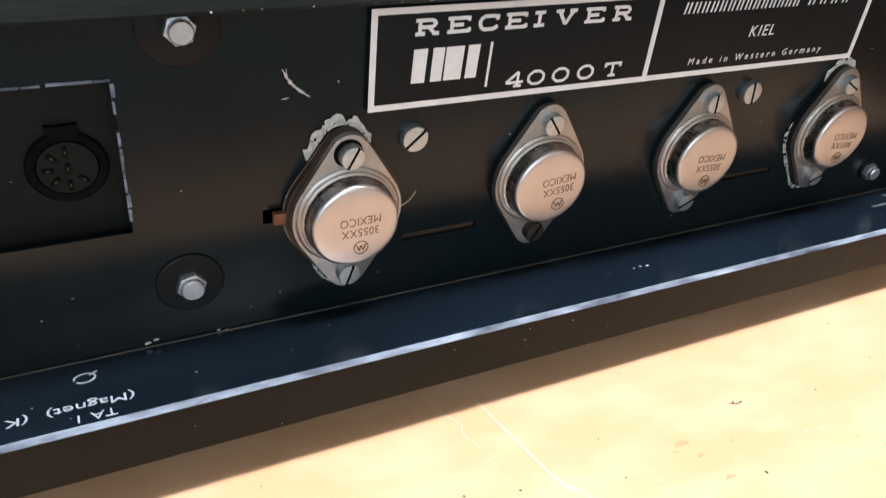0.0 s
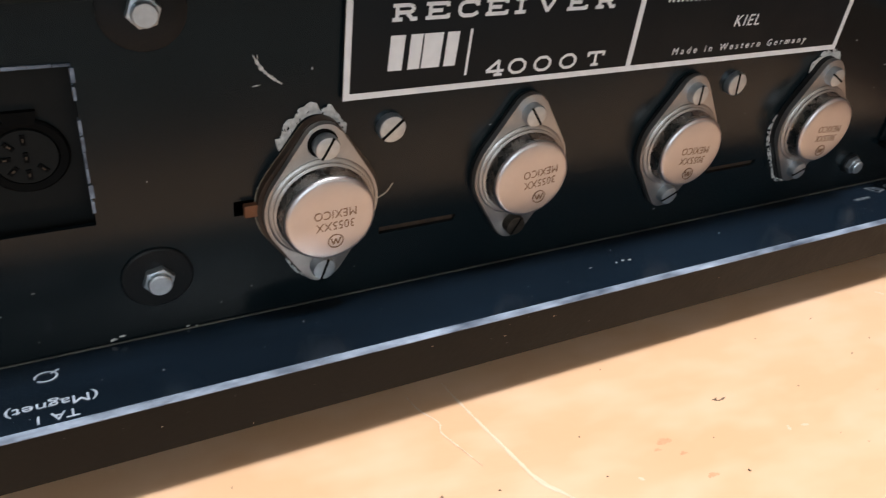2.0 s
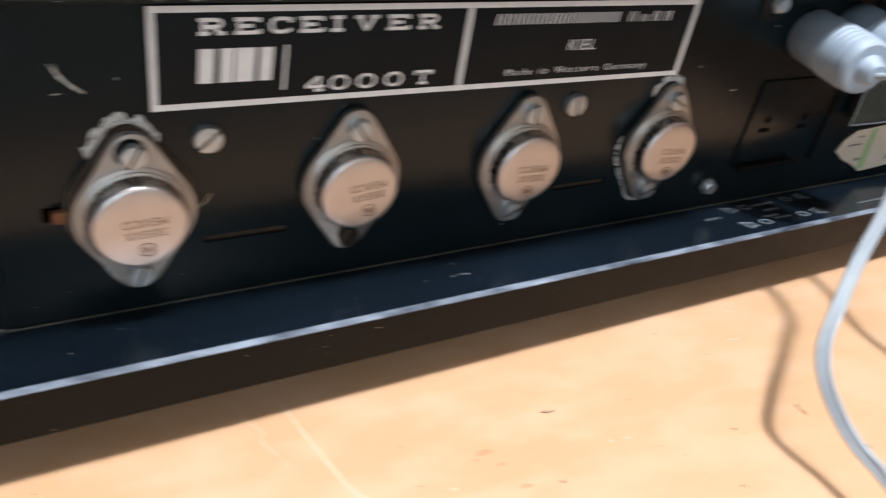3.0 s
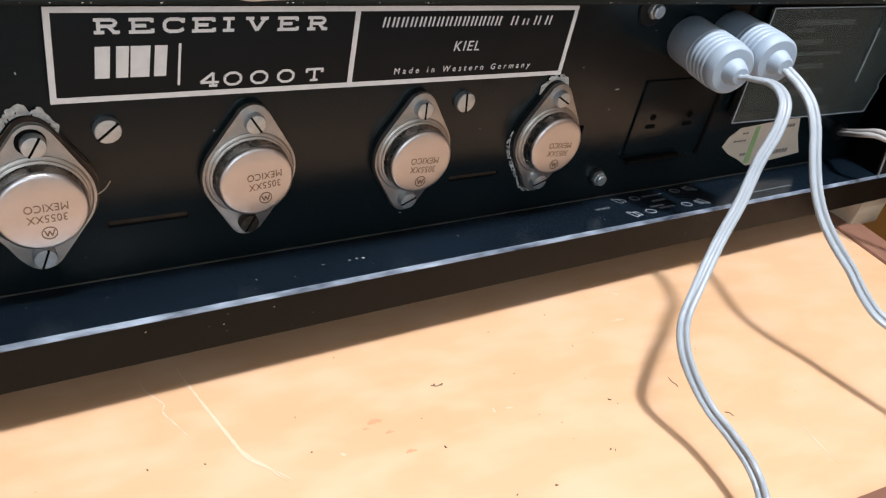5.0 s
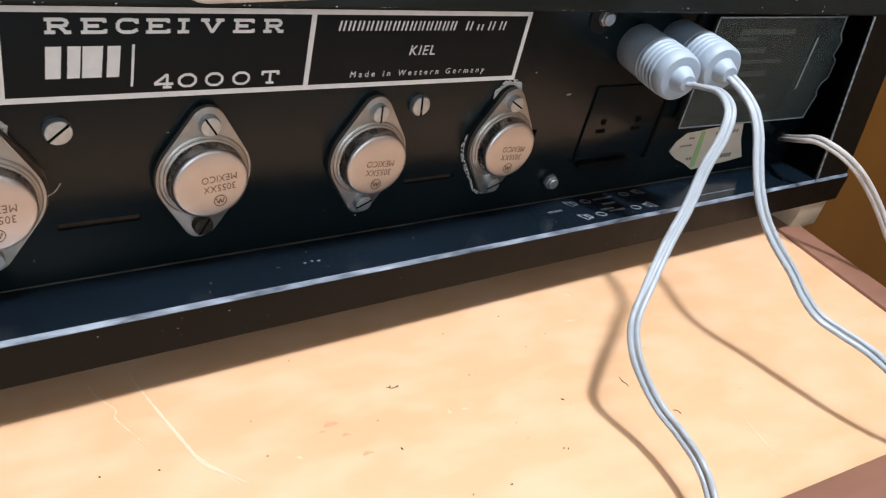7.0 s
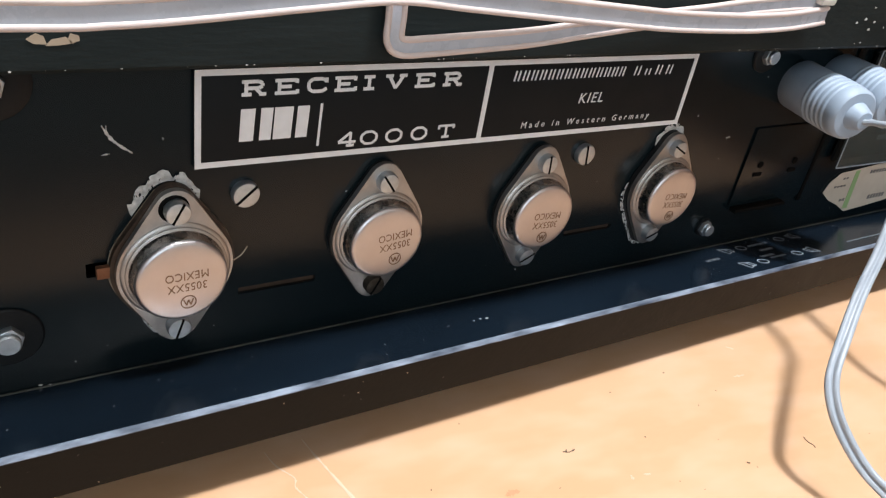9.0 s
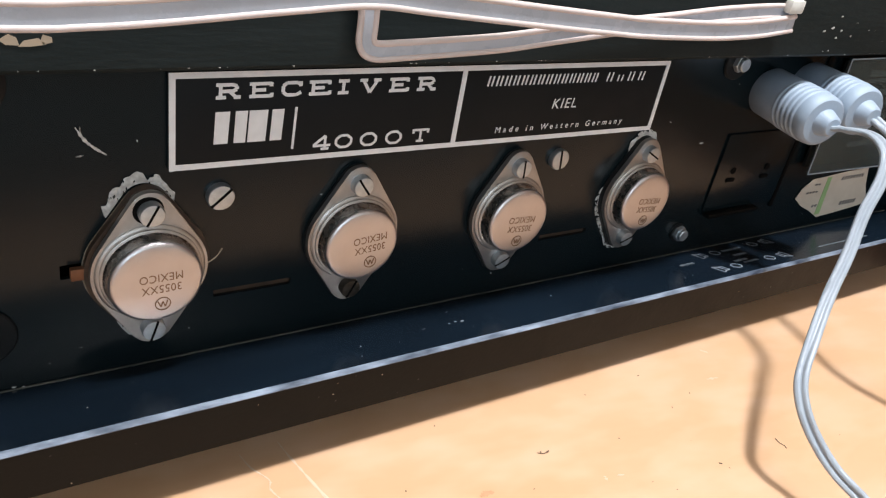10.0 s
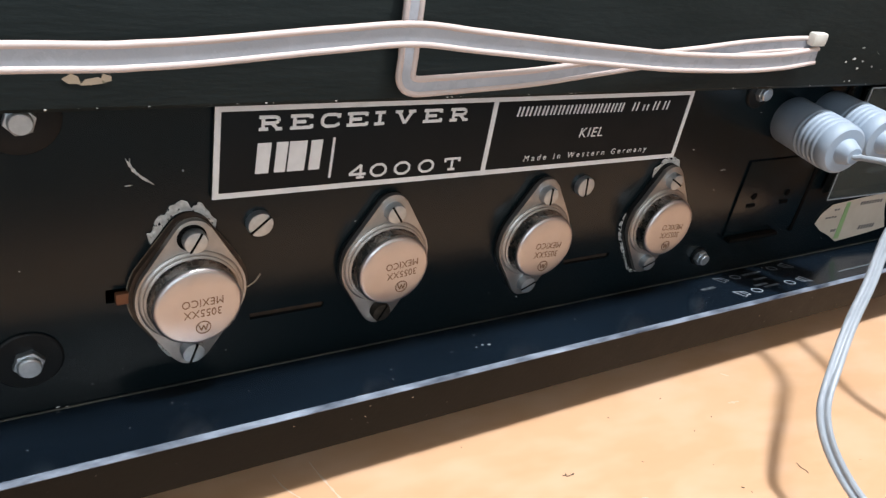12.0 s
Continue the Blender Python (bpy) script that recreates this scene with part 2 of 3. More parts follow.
def lettering(name, body, size, material, parent, m, width=1.0, shear=0.0, spacing=1.0, label=""):
    cu = bpy.data.curves.new(name, "FONT")
    cu.body, cu.size, cu.align_x, cu.align_y = body, size, "CENTER", "CENTER"
    cu.shear, cu.space_character, cu.extrude, cu.resolution_u = shear, spacing, 0.00006, 4
    tmp = bpy.data.objects.new(name, cu)
    scene.collection.objects.link(tmp)
    bpy.context.view_layer.update()
    me = bpy.data.meshes.new_from_object(tmp.evaluated_get(bpy.context.evaluated_depsgraph_get()))
    bpy.data.objects.remove(tmp)
    me.materials.clear()
    me.materials.append(material)
    for v in me.vertices:
        v.co.x *= width
    ob = new(name, me)
    ob.parent, ob.matrix_basis = parent, m
    if label:
        ob["label"] = label
    return ob


def bar(bm, x0, y0, x1, y1, w, depth=0.00012):
    """A straight stroke of width w."""
    d = Vector((x1 - x0, y1 - y0))
    n = Vector((-d.y, d.x)).normalized() * w / 2
    slab([(x0 - n.x, y0 - n.y), (x1 - n.x, y1 - n.y), (x1 + n.x, y1 + n.y), (x0 + n.x, y0 + n.y)], depth, bm=bm)


FACE = pose(0, 0, 0, 90, 0, 0)
FLIP = pose(0, 0, 0, 0, 0, 180)


def on_face(x, z, y, flip=False):
    """A frame on the back panel: local x along it, local y up, local z out of it."""
    m = pose(x, y, z) @ FACE
    return m @ FLIP if flip else m


# ---- room: unseen, added to close the set and bounce light ----
YS, ZC = -1.55, 2.2
tagged(finish("floor", box(-3, 3, YS, 3, -0.80, -0.75), M_FLOOR), "dark floor of the room below the table", "floor", kind="structure")
for nm, b in (("wall_north", (-3, 3, 3.0, 3.1, -0.75, ZC)), ("wall_east", (3.0, 3.1, YS, 3, -0.75, ZC)), ("wall_west", (-3.1, -3.0, YS, 3, -0.75, ZC))):
    tagged(finish(nm, box(*b), M_WALL), "unseen pale room wall added to bounce light", "wall", kind="structure")
tagged(finish("wall_south", pierced(-3, 3, -0.75, ZC, [(-1.2, 0.0, 0.0, 1.2)], YS - 0.12, 0.12), M_WALL), "unseen pale room wall with a window, added to bounce light", "wall", kind="structure")
# unseen window, added round the fill lamp
window = tagged(new("added_window_1"), "unseen white wooden window added for the fill lamp", "window", kind="structure")
part("window_frame", pierced(-1.2, 0.0, 0.0, 1.2, [(-1.15, -0.625, 0.05, 1.15), (-0.575, -0.05, 0.05, 1.15)], YS - 0.09, 0.05), M_WALL, window)
# opening in the unseen ceiling, added for the overhead fill lamp
roof = pierced(-3, 3, -3, -YS, [(-0.45, 0.25, -0.05, 0.65)], ZC, 0.1)
for v in roof.verts:
    v.co = Vector((v.co.x, -v.co.z, v.co.y))
tagged(finish("ceiling", roof, M_WALL), "unseen pale ceiling with an opening added for the overhead fill", "ceiling", kind="structure")

# ---- table ----
TX0, TX1, TY0, TY1 = -0.36, 0.312, -0.1443, 0.36
EDGE = 0.017
TURN = pose(TX1, TY0, 0, 0, 0, -5.0) @ pose(-TX1, -TY0, 0)
table = thing("table", "light orange varnished plywood table top with brown edging", "table")
part("tabletop", box(TX0, TX1, TY0, TY1, -0.02, 0.0), M_WOOD, table, "", TURN)
part("edging", box(TX0 - EDGE, TX1 + EDGE, TY0 - EDGE, TY0 - 0.0002, -0.03, 0.0015, 0.0012), M_EDGING, table, "reddish-brown worn wooden edging strip", TURN)
part("edging", box(TX1 + 0.0002, TX1 + EDGE, TY0, TY1, -0.03, 0.0015, 0.0012), M_EDGING, table, "reddish-brown worn wooden edging strip", TURN)
for lx in (TX0 + 0.03, TX1 - 0.03):
    for ly in (TY0 + 0.03, TY1 - 0.03):
        part("leg", box(lx - 0.02, lx + 0.02, ly - 0.02, ly + 0.02, -0.75, -0.02, 0.003), M_EDGING, table, "", TURN)


def scratch(points, w, parent, material, m=None, name="scratch"):
    rng = random.Random(len(points) + int(points[0][0] * 1e5))
    path = spline([(x, y, 0) for x, y in points], 8)
    bm = bmesh.new()
    rows = []
    for i, q in enumerate(path):
        d = (path[min(i + 1, len(path) - 1)] - path[max(i - 1, 0)]).normalized()
        n = Vector((-d.y, d.x, 0)) * w * (0.25 + 0.75 * rng.random()) * (0.3 + 0.7 * math.sin(math.pi * (i + 0.5) / len(path)))
        rows.append((bm.verts.new(q - n), bm.verts.new(q + Vector((0, 0, 0.00008))), bm.verts.new(q + n)))
    for a, b in zip(rows, rows[1:]):
        bm.faces.new((a[0], a[1], b[1], b[0]))
        bm.faces.new((a[1], a[2], b[2], b[1]))
    return part(name, bm, material, parent, "", m or pose(0, 0, 0.0001))


for q, w in (([(0.0118, -0.0200), (0.0130, -0.0255), (0.0158, -0.0310), (0.0150, -0.0342), (0.0174, -0.0408), (0.0195, -0.0467)], 0.0004),
             ([(0.0225, -0.0190), (0.0234, -0.0250), (0.0257, -0.0370), (0.0284, -0.0499), (0.0297, -0.0558), (0.0339, -0.0619), (0.0361, -0.0661)], 0.0006),
             ([(0.0262, -0.0400), (0.0278, -0.0480), (0.0305, -0.0560), (0.0380, -0.0670)], 0.0005),
             ([(0.1943, -0.1030), (0.1919, -0.1133), (0.1910, -0.1227)], 0.0004), ([(0.1766, -0.0314), (0.1785, -0.0335)], 0.0007), ([(0.1660, -0.0445), (0.1705, -0.0452)], 0.0007),
             ([(0.1045, -0.0658), (0.1068, -0.0664)], 0.0005), ([(0.1009, -0.0645), (0.1005, -0.0662)], 0.0007), ([(0.0525, -0.0635), (0.0536, -0.0646)], 0.0005), ([(0.300, -0.087), (0.302, -0.089)], 0.0010)):
    scratch(q, w, table, M_SCRATCH)
for x, y, r in ((0.0705, -0.0698, 0.0016), (0.0658, -0.0569, 0.0022), (0.0681, -0.0618, 0.0012), (0.0625, -0.0585, 0.0010)):
    scratch([(x - r, y), (x, y + 0.0003), (x + r, y - 0.0002)], r * 0.5, table, M_STAIN, name="stain")


def crumbs():
    """Dust crumbs and short hairs lying on the table."""
    rng = random.Random(11)
    bm = bmesh.new()
    spots = [(0.0890, -0.0502, 1.3), (0.0912, -0.0508, 1.2), (0.0800, -0.0720, 1.1), (0.1250, -0.0905, 1.1), (0.1262, -0.0912, 0.8), (0.1383, -0.0747, 0.9), (0.1397, -0.0770, 0.6), (0.1540, -0.0475, 0.7), (0.1431, -0.0342, 0.7), (0.1186, -0.0353, 0.6), (0.1156, -0.0547, 0.6), (0.0789, -0.0605, 0.6), (0.1018, -0.0946, 0.9), (0.0897, -0.0930, 0.9), (0.1427, -0.0505, 0.6), (0.0658, -0.0297, 0.7), (0.0463, -0.0477, 0.7), (0.0456, -0.0604, 0.9), (0.0067, -0.0510, 0.9), (0.0198, -0.0543, 0.8)]
    spots += [(rng.uniform(-0.05, 0.31), rng.uniform(-0.125, -0.03), rng.uniform(0.25, 0.6)) for _ in range(14)]
    for x, y, s in spots:
        made = bmesh.ops.create_icosphere(bm, subdivisions=1, radius=0.0003 * s)["verts"]
        turn = rng.uniform(0, 3.14)
        long = rng.uniform(1.0, 2.6)
        for v in made:
            a, b = v.co.x * long, v.co.y * 0.8
            v.co = Vector((x + a * math.cos(turn) - b * math.sin(turn), y + a * math.sin(turn) + b * math.cos(turn), 0.00025 * s + v.co.z * 0.6 + rng.uniform(-1, 1) * 0.00005))
    return bm


tagged(finish("dust_crumbs", crumbs(), M_DUST), "scattered dark dust crumbs on the table top", "dust", kind="stuff")
for pts in ([(0.1649, -0.0740), (0.1645, -0.0760), (0.1650, -0.0775), (0.1647, -0.0786)], [(0.1718, -0.0928), (0.1731, -0.0936), (0.1732, -0.0951)], [(0.0880, -0.0500), (0.0896, -0.0509), (0.0912, -0.0506)]):
    tagged(finish("hair", sweep(spline([(x, y, 0.00018) for x, y in pts], 6), disc(0.00012, 6), (0, 0, 1)), M_DUST), "short dark curled hair lying on the table", "hair", group="hairs on the table")
# ---- wooden side panel beyond the table ----
cupboard = thing("cupboard", "orange-brown wooden cupboard side beside the table", "cupboard")
part("side_panel", box(0.47, 0.49, -0.48, 0.9, -0.70, 0.6, 0.002), M_OAK, cupboard)
part("front_edge", box(0.468, 0.492, -0.50, -0.4802, -0.70, 0.6, 0.003), M_OAK, cupboard)
part("plinth", box(0.475, 0.485, -0.47, 0.9, -0.75, -0.7002, 0.0), M_EDGING, cupboard)

# ---- receiver ----
receiver = thing("receiver", "black vintage stereo receiver seen from its back, scuffed cabinet", "receiver")
XL, XR, XO = -0.150, 0.3300, 0.3590
YF, ZB, ZF, ZS = -0.029, 0.0144, 0.0283, 0.0202
YT, ZT, ZTT, YB = -0.017, 0.1023, 0.1340, 0.27
BEV = 0.0009


def ledge_z(y):
    return ZS - y * (ZF - ZS) / (-YF - BEV)


# lower rail: front face, worn arris, sloping ledge down to the panel
rail = [(YF, ZB), (YF, ZF - BEV), (YF + BEV, ZF), (0.004, ledge_z(0.004)), (YB, ledge_z(0.004)), (YB, ZB)]
lower_rail = part("lower_rail", extrude_x(rail, XL - 0.028, XO), M_RAIL, receiver, "black lacquered bottom board with a sloping ledge")
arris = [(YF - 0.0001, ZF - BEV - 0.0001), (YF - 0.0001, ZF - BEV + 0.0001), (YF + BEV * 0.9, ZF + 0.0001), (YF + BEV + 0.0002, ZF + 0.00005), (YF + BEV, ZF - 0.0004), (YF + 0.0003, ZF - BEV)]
part("ledge", extrude_x([(YF + BEV + 0.0003, ZF - 0.0004), (YF + BEV + 0.0003, ZF + 0.00003), (0.0005, ledge_z(0.0005) + 0.00012), (0.0005, ledge_z(0.0005) - 0.0004)], XL - 0.02, XR + 0.003, slant1=lambda y, z: (y - YF) * 0.7), M_LEDGE, receiver, "glossy black sloping ledge with a blue sheen in its colour")
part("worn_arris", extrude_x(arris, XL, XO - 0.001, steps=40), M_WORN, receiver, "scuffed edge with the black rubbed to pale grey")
top_rail = [(YT, ZTT - 0.002), (YT + 0.0006, ZTT - 0.0006), (YT + 0.002, ZTT), (YB, ZTT), (YB, ZT + 0.008), (0.004, ZT + 0.008), (YT + 0.001, ZT), (YT, ZT + 0.001)]
part("top_board", extrude_x(top_rail, XL - 0.028, XO), M_VINYL, receiver, "black grained top board, dusty and scuffed")
for sgn, xi, xo in ((1, XR, XO), (-1, XL, XL - 0.028)):
    bm = bmesh.new()
    rings = [[bm.verts.new((x, y, z)) for x, y in ((xo, front), (xi, front), (xi + sgn * 0.0225, 0.004), (xi + sgn * 0.0225, YB), (xo, YB))] for front, z in ((YF + 0.0004, ZF - 0.0085), (YT + 0.0004, ZT + 0.0035))]
    for i in range(5):
        bm.faces.new((rings[0][i], rings[0][(i + 1) % 5], rings[1][(i + 1) % 5], rings[1][i]))
    bm.faces.new(rings[0])
    bm.faces.new(rings[1])
    part("side_board", bm, M_RAIL, receiver, "black lacquered side board with a sloping front")
part("worn_arris", sweep([Vector((XR, YF + 0.0003, ZF)), Vector((XR, YT + 0.0003, ZT))], disc(0.0005, 6), (1, 0, 0)), M_FAINT, receiver)

DIN = (-0.100, -0.0515, 0.0518, 0.0858)
slots = [(0.0105, 0.0312, 0.0368, 0.0388), (0.1160, 0.1361, 0.0369, 0.0388), (-0.0242, -0.017, 0.0485, 0.0522), (0.166, 0.1695, 0.0500, 0.0530)]
panel = part("back_panel", pierced(XL - 0.008, XR + 0.023, ZS - 0.002, ZT + 0.0085, [DIN, *slots], 0.0, 0.0012), M_PANEL, receiver, "black enamelled sheet-metal back panel")
part("chassis", box(XL - 0.008, XR + 0.023, 0.02, 0.022, ZS, ZT + 0.008), M_SLOT, receiver)
for s in slots[:2]:
    part("slot_insert", box(s[0] - 0.001, s[1] + 0.001, 0.0013, 0.0019, s[2] - 0.001, s[3] + 0.001), M_PERTINAX, receiver)
for fx in (XL + 0.01, 0.331):
    for fy in (-0.0284, 0.22):
        part("foot", box(fx, fx + 0.022, fy, fy + 0.03, 0.0, ZB, 0.0008), M_FOOT, receiver, "pale bare wooden foot block")

# socket recess with a seven-pole socket
part("socket_plate", box(DIN[0] - 0.002, DIN[1] + 0.002, 0.0045, 0.0055, DIN[2] - 0.002, DIN[3] + 0.002), M_BAKELITE, receiver)
rim = bmesh.new()
rng = random.Random(21)
for k in range(12):
    x = DIN[0] + 0.0012 + (DIN[1] - DIN[0]) * k / 12
    box(x, x + 0.0040 * rng.uniform(0.7, 1.0), -0.0003, 0.0011, DIN[3] - 0.0003, DIN[3] + rng.uniform(0.0001, 0.0004), 0.0, rim)
for k in range(9):
    z = DIN[2] + 0.003 + (DIN[3] - DIN[2] - 0.003) * k / 9
    if k != 6:
        box(DIN[1] - 0.0003, DIN[1] + rng.uniform(0.0001, 0.0005), -0.00035, 0.0011, z, z + 0.0033 * rng.uniform(0.8, 1.0), 0.0, rim)
part("bare_rim", rim, M_WORN, receiver, "bare metal rim where the black is rubbed off")
socket = part("socket", lathe([(0.0068, 0), (0.0068, 0.0009), (0.0084, 0.0012), (0.0088, 0.0008), (0.0088, 0)], 40), M_SLOT, receiver, "black round seven-pole socket", on_face(-0.0614, 0.0668, 0.0045) @ Matrix.Scale(0.87, 4))
part("key", slab([(-0.003, 0.0075), (0.003, 0.0075), (0.0034, 0.0105), (-0.0034, 0.0105)], 0.0013), M_SLOT, socket)
part("insert", slab(disc(0.0064, 28), 0.0012), M_BAKELITE, socket)
for k in range(7):
    a = radians(-45 + 45 * k + 180) if k < 6 else 0
    r = 0.0042 if k < 6 else 0.0
    contact = part("contact", slab([(-0.0005, -0.0012), (0.0005, -0.0012), (0.0005, 0.0012), (-0.0005, 0.0012)], 0.0016), M_SLOT, socket, "", pose(r * math.sin(a), r * math.cos(a), 0, 0, 0, -math.degrees(a)))
    part("pin", slab([(-0.0002, -0.0004), (0.0002, -0.0004), (0.0002, 0.0004), (-0.0002, 0.0004)], 0.0018), M_DARKSCREW, contact)


def hull(r_mid, r_end, half, n=10):
    """The rhombic outline of a power transistor's base: wide in the middle, round ears at both ends."""
    a = math.asin((r_mid - r_end) / half)
    pts = []
    for cy, r, a0, a1 in ((half, r_end, a, math.pi - a), (0, r_mid, math.pi - a, math.pi + a), (-half, r_end, math.pi + a, 2 * math.pi - a), (0, r_mid, -a, a)):
        for i in range(n + 1):
            t = a0 + (a1 - a0) * i / n
            pts.append((r * math.cos(t), cy + r * math.sin(t)))
    return pts


def slotted_screw(parent, m, turn, r=0.0032, h=0.0024, material=None, name="screw"):
    material = material or M_SCREW
    head = part(name, lathe([(r, 0), (r, h * 0.75), (r * 0.93, h * 0.95), (r * 0.7, h)], 28), material, parent, "", m @ pose(0, 0, 0, 0, 0, turn))
    part("slot", slab([(-r * 0.10, -r * 0.97), (r * 0.10, -r * 0.97), (r * 0.10, r * 0.97), (-r * 0.10, r * 0.97)], 0.0004), M_SLOT, head, "", pose(0, 0, h - 0.00032))
    return head


HALF = 0.0156


def transistor(x, z, lift, turns, insulator, screws=(None, None), mark=(0.0, 0.0, 0.0)):
    """A power transistor in a round steel can on a rhombic base, upside-down marking. mark: the marking's shift and turn."""
    base_m = on_face(x, z, -lift)
    base = part("transistor", slab(hull(0.0131, 0.0047, HALF), 0.0016, 0.0004), M_FLANGE, receiver, "round steel power transistor on a rhombic base", base_m)
    if insulator is M_PERTINAX:
        washer = hull(0.0141, 0.0050, HALF)
        part("insulator", slab(washer, lift - 0.0009, 0.0003), insulator, base, "brown insulating plate", pose(0.0001, -0.0003, -lift + 0.0002))
        part("mica_sheet", slab([(a * 1.015, b * 1.008) for a, b in washer], 0.0003), M_MICA, base, "pale edge of a mica sheet", pose(0.0001, -0.0005, -lift + 0.0002))
    else:
        part("insulator", slab([(a * 1.02, b * 1.01) for a, b in hull(0.0131, 0.0047, HALF)], lift - 0.0004, 0.0003), insulator, base, "", pose(0.0001, -0.0003, -(lift - 0.0004) - 0.0002))
    part("collar", lathe([(0.0124, 0), (0.0124, 0.0003), (0.0121, 0.0006), (0.0117, 0.0007)], 48), M_FLANGE, base, "", pose(0, 0, 0.0016))
    part("collar_ring", lathe([(0.0115, 0), (0.0115, 0.0004), (0.0112, 0.0006)], 48), M_FLANGE, base, "", pose(0, 0, 0.0023))
    can = part("can", lathe([(0.0110, 0), (0.0107, 0.0005), (0.0105, 0.0012), (0.01045, 0.0033)], 56), M_CANSIDE, base, "polished steel can, its dark reflections in the colour", pose(0, 0, 0.0027))
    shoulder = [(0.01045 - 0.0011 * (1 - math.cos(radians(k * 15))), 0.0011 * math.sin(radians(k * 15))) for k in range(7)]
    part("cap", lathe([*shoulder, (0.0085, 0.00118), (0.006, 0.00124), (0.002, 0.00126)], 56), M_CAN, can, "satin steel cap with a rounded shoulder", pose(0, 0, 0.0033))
    top = 0.0027 + 0.0033 + 0.00127
    spot = pose(mark[0], mark[1], top, 0, 0, mark[2])
    lettering("marking", "3055XX\nMEXICO", 0.0030, M_MARK, base, spot @ FLIP, width=0.84, spacing=1.06)
    ring = bmesh.new()
    for k in range(20):
        a, b = 2 * math.pi * k / 20, 2 * math.pi * (k + 1) / 20
        bar(ring, 0.0017 * math.cos(a), 0.0017 * math.sin(a), 0.0017 * math.cos(b), 0.0017 * math.sin(b), 0.00024, 0.0001)
    for sx in (-1, 1):
        bar(ring, sx * 0.0011, 0.0008, sx * 0.0005, -0.0008, 0.00030, 0.0001)
        bar(ring, sx * 0.0005, -0.0008, 0.0, 0.0006, 0.00030, 0.00012)
    part("emblem", ring, M_MARK, base, "", spot @ pose(0.0, -0.0057, 0.00002))
    for end, turn, material in zip((1, -1), turns, screws):
        slotted_screw(base, pose(0, end * HALF, 0.0016), turn, 0.0028, 0.0024, material)
    return base


TZ = 0.0507
t_first = transistor(-0.0057, TZ - 0.0003, 0.0030, (-28, -18), M_PERTINAX, mark=(0.0009, 0.0002, 2.0))
transistor(0.0470, TZ, 0.0012, (35, -28), M_BLACKINS, (None, M_DARKSCREW), (0.0020, 0.0007, 6.0))
transistor(0.0986, TZ, 0.0012, (5, -65), M_BLACKINS, mark=(0.0007, -0.0006, -3.0))
transistor(0.1509, TZ + 0.0002, 0.0018, (60, -70), M_BLACKINS, mark=(0.0009, -0.0007, -4.0))
# black disc painting the hole and shadow round the first one's upper screw
part("hole_shadow", slab(disc(0.0034, 24), 0.00006), M_SLOT, t_first, "", pose(-0.0004, HALF + 0.0003, 0.0016))
part("copper_tab", box(-0.0224, -0.0165, -0.0022, -0.0006, 0.0490, 0.0520, 0.0003), M_COPPER, receiver, "copper solder tab")


def paste_arc(x, z, a0, a1, w, seed, rx=0.0135, cut=-0.30):
    """A patchy crust of dried paste squeezed out round a transistor's base."""
    bm = bmesh.new()
    corners = hull(rx, 0.0051, HALF * 1.01, 30)
    outline = []
    for p, q in zip(corners, corners[1:] + corners[:1]):
        n = max(1, int(math.dist(p, q) / 0.0002))
        outline += [(p[0] + (q[0] - p[0]) * k / n, p[1] + (q[1] - p[1]) * k / n) for k in range(n)]
    outline.sort(key=lambda p: math.atan2(p[1], p[0]) % (2 * math.pi))
    pts = [p for p in outline if a0 <= math.degrees(math.atan2(p[1], p[0])) % 360 <= a1]
    rows = []
    for i, (px, py) in enumerate(pts):
        fade = min(1.0, 4 * math.sin(math.pi * (i + 0.5) / len(pts)))
        d = Vector((px, py)).normalized()
        row = []
        for k in range(6):
            n1 = noise.noise(Vector((px * 450 + seed, py * 450, 0)))
            n2 = noise.noise(Vector((px * 2500, py * 2500, seed + k * 3.1)))
            out = k / 5 * w * fade * (0.75 + 0.55 * n1) + (0.00016 * n2 if k else -0.0003)
            h = (0.00035 + 0.0004 * n2) * math.sin(math.pi * k / 5)
            row.append(bm.verts.new((px + d.x * out, py + d.y * out, h)))
        rows.append(row)
    for a, b in zip(rows, rows[1:]):
        for k in range(5):
            if noise.noise(a[k].co * 1400 + Vector((seed, 0, 0))) > cut:
                bm.faces.new((a[k], a[k + 1], b[k + 1], b[k]))
    bmesh.ops.delete(bm, geom=[v for v in bm.verts if not v.link_faces], context="VERTS")
    return part("dried_paste", bm, M_PASTE, receiver, "crust of dried white heat paste", on_face(x, z, -0.0003))


paste_arc(-0.0062, TZ - 0.0003, 66, 88, 0.0026, 4, 0.0141, -0.5)
paste_arc(-0.0062, TZ - 0.0003, 86, 122, 0.0031, 3, 0.0141, -0.5)
paste_arc(-0.0062, TZ - 0.0003, 246, 300, 0.0014, 5, 0.0141)
paste_arc(0.1508, TZ, 70, 112, 0.0022, 7, 0.0135, -0.40)
paste_arc(0.1508, TZ, 165, 292, 0.0013, 9, 0.0135, -0.20)

# name plate
PX0, PX1, PZ0, PZ1, PD = -0.0008, 0.1500, 0.0738, 0.0966, 0.0742
plate = part("name_plate", box(PX0, PX1, -0.0014, -0.0002, PZ0, PZ1, 0.0002), M_PLATE, receiver, "black name plate with white border and lettering")
frame_bm = bmesh.new()
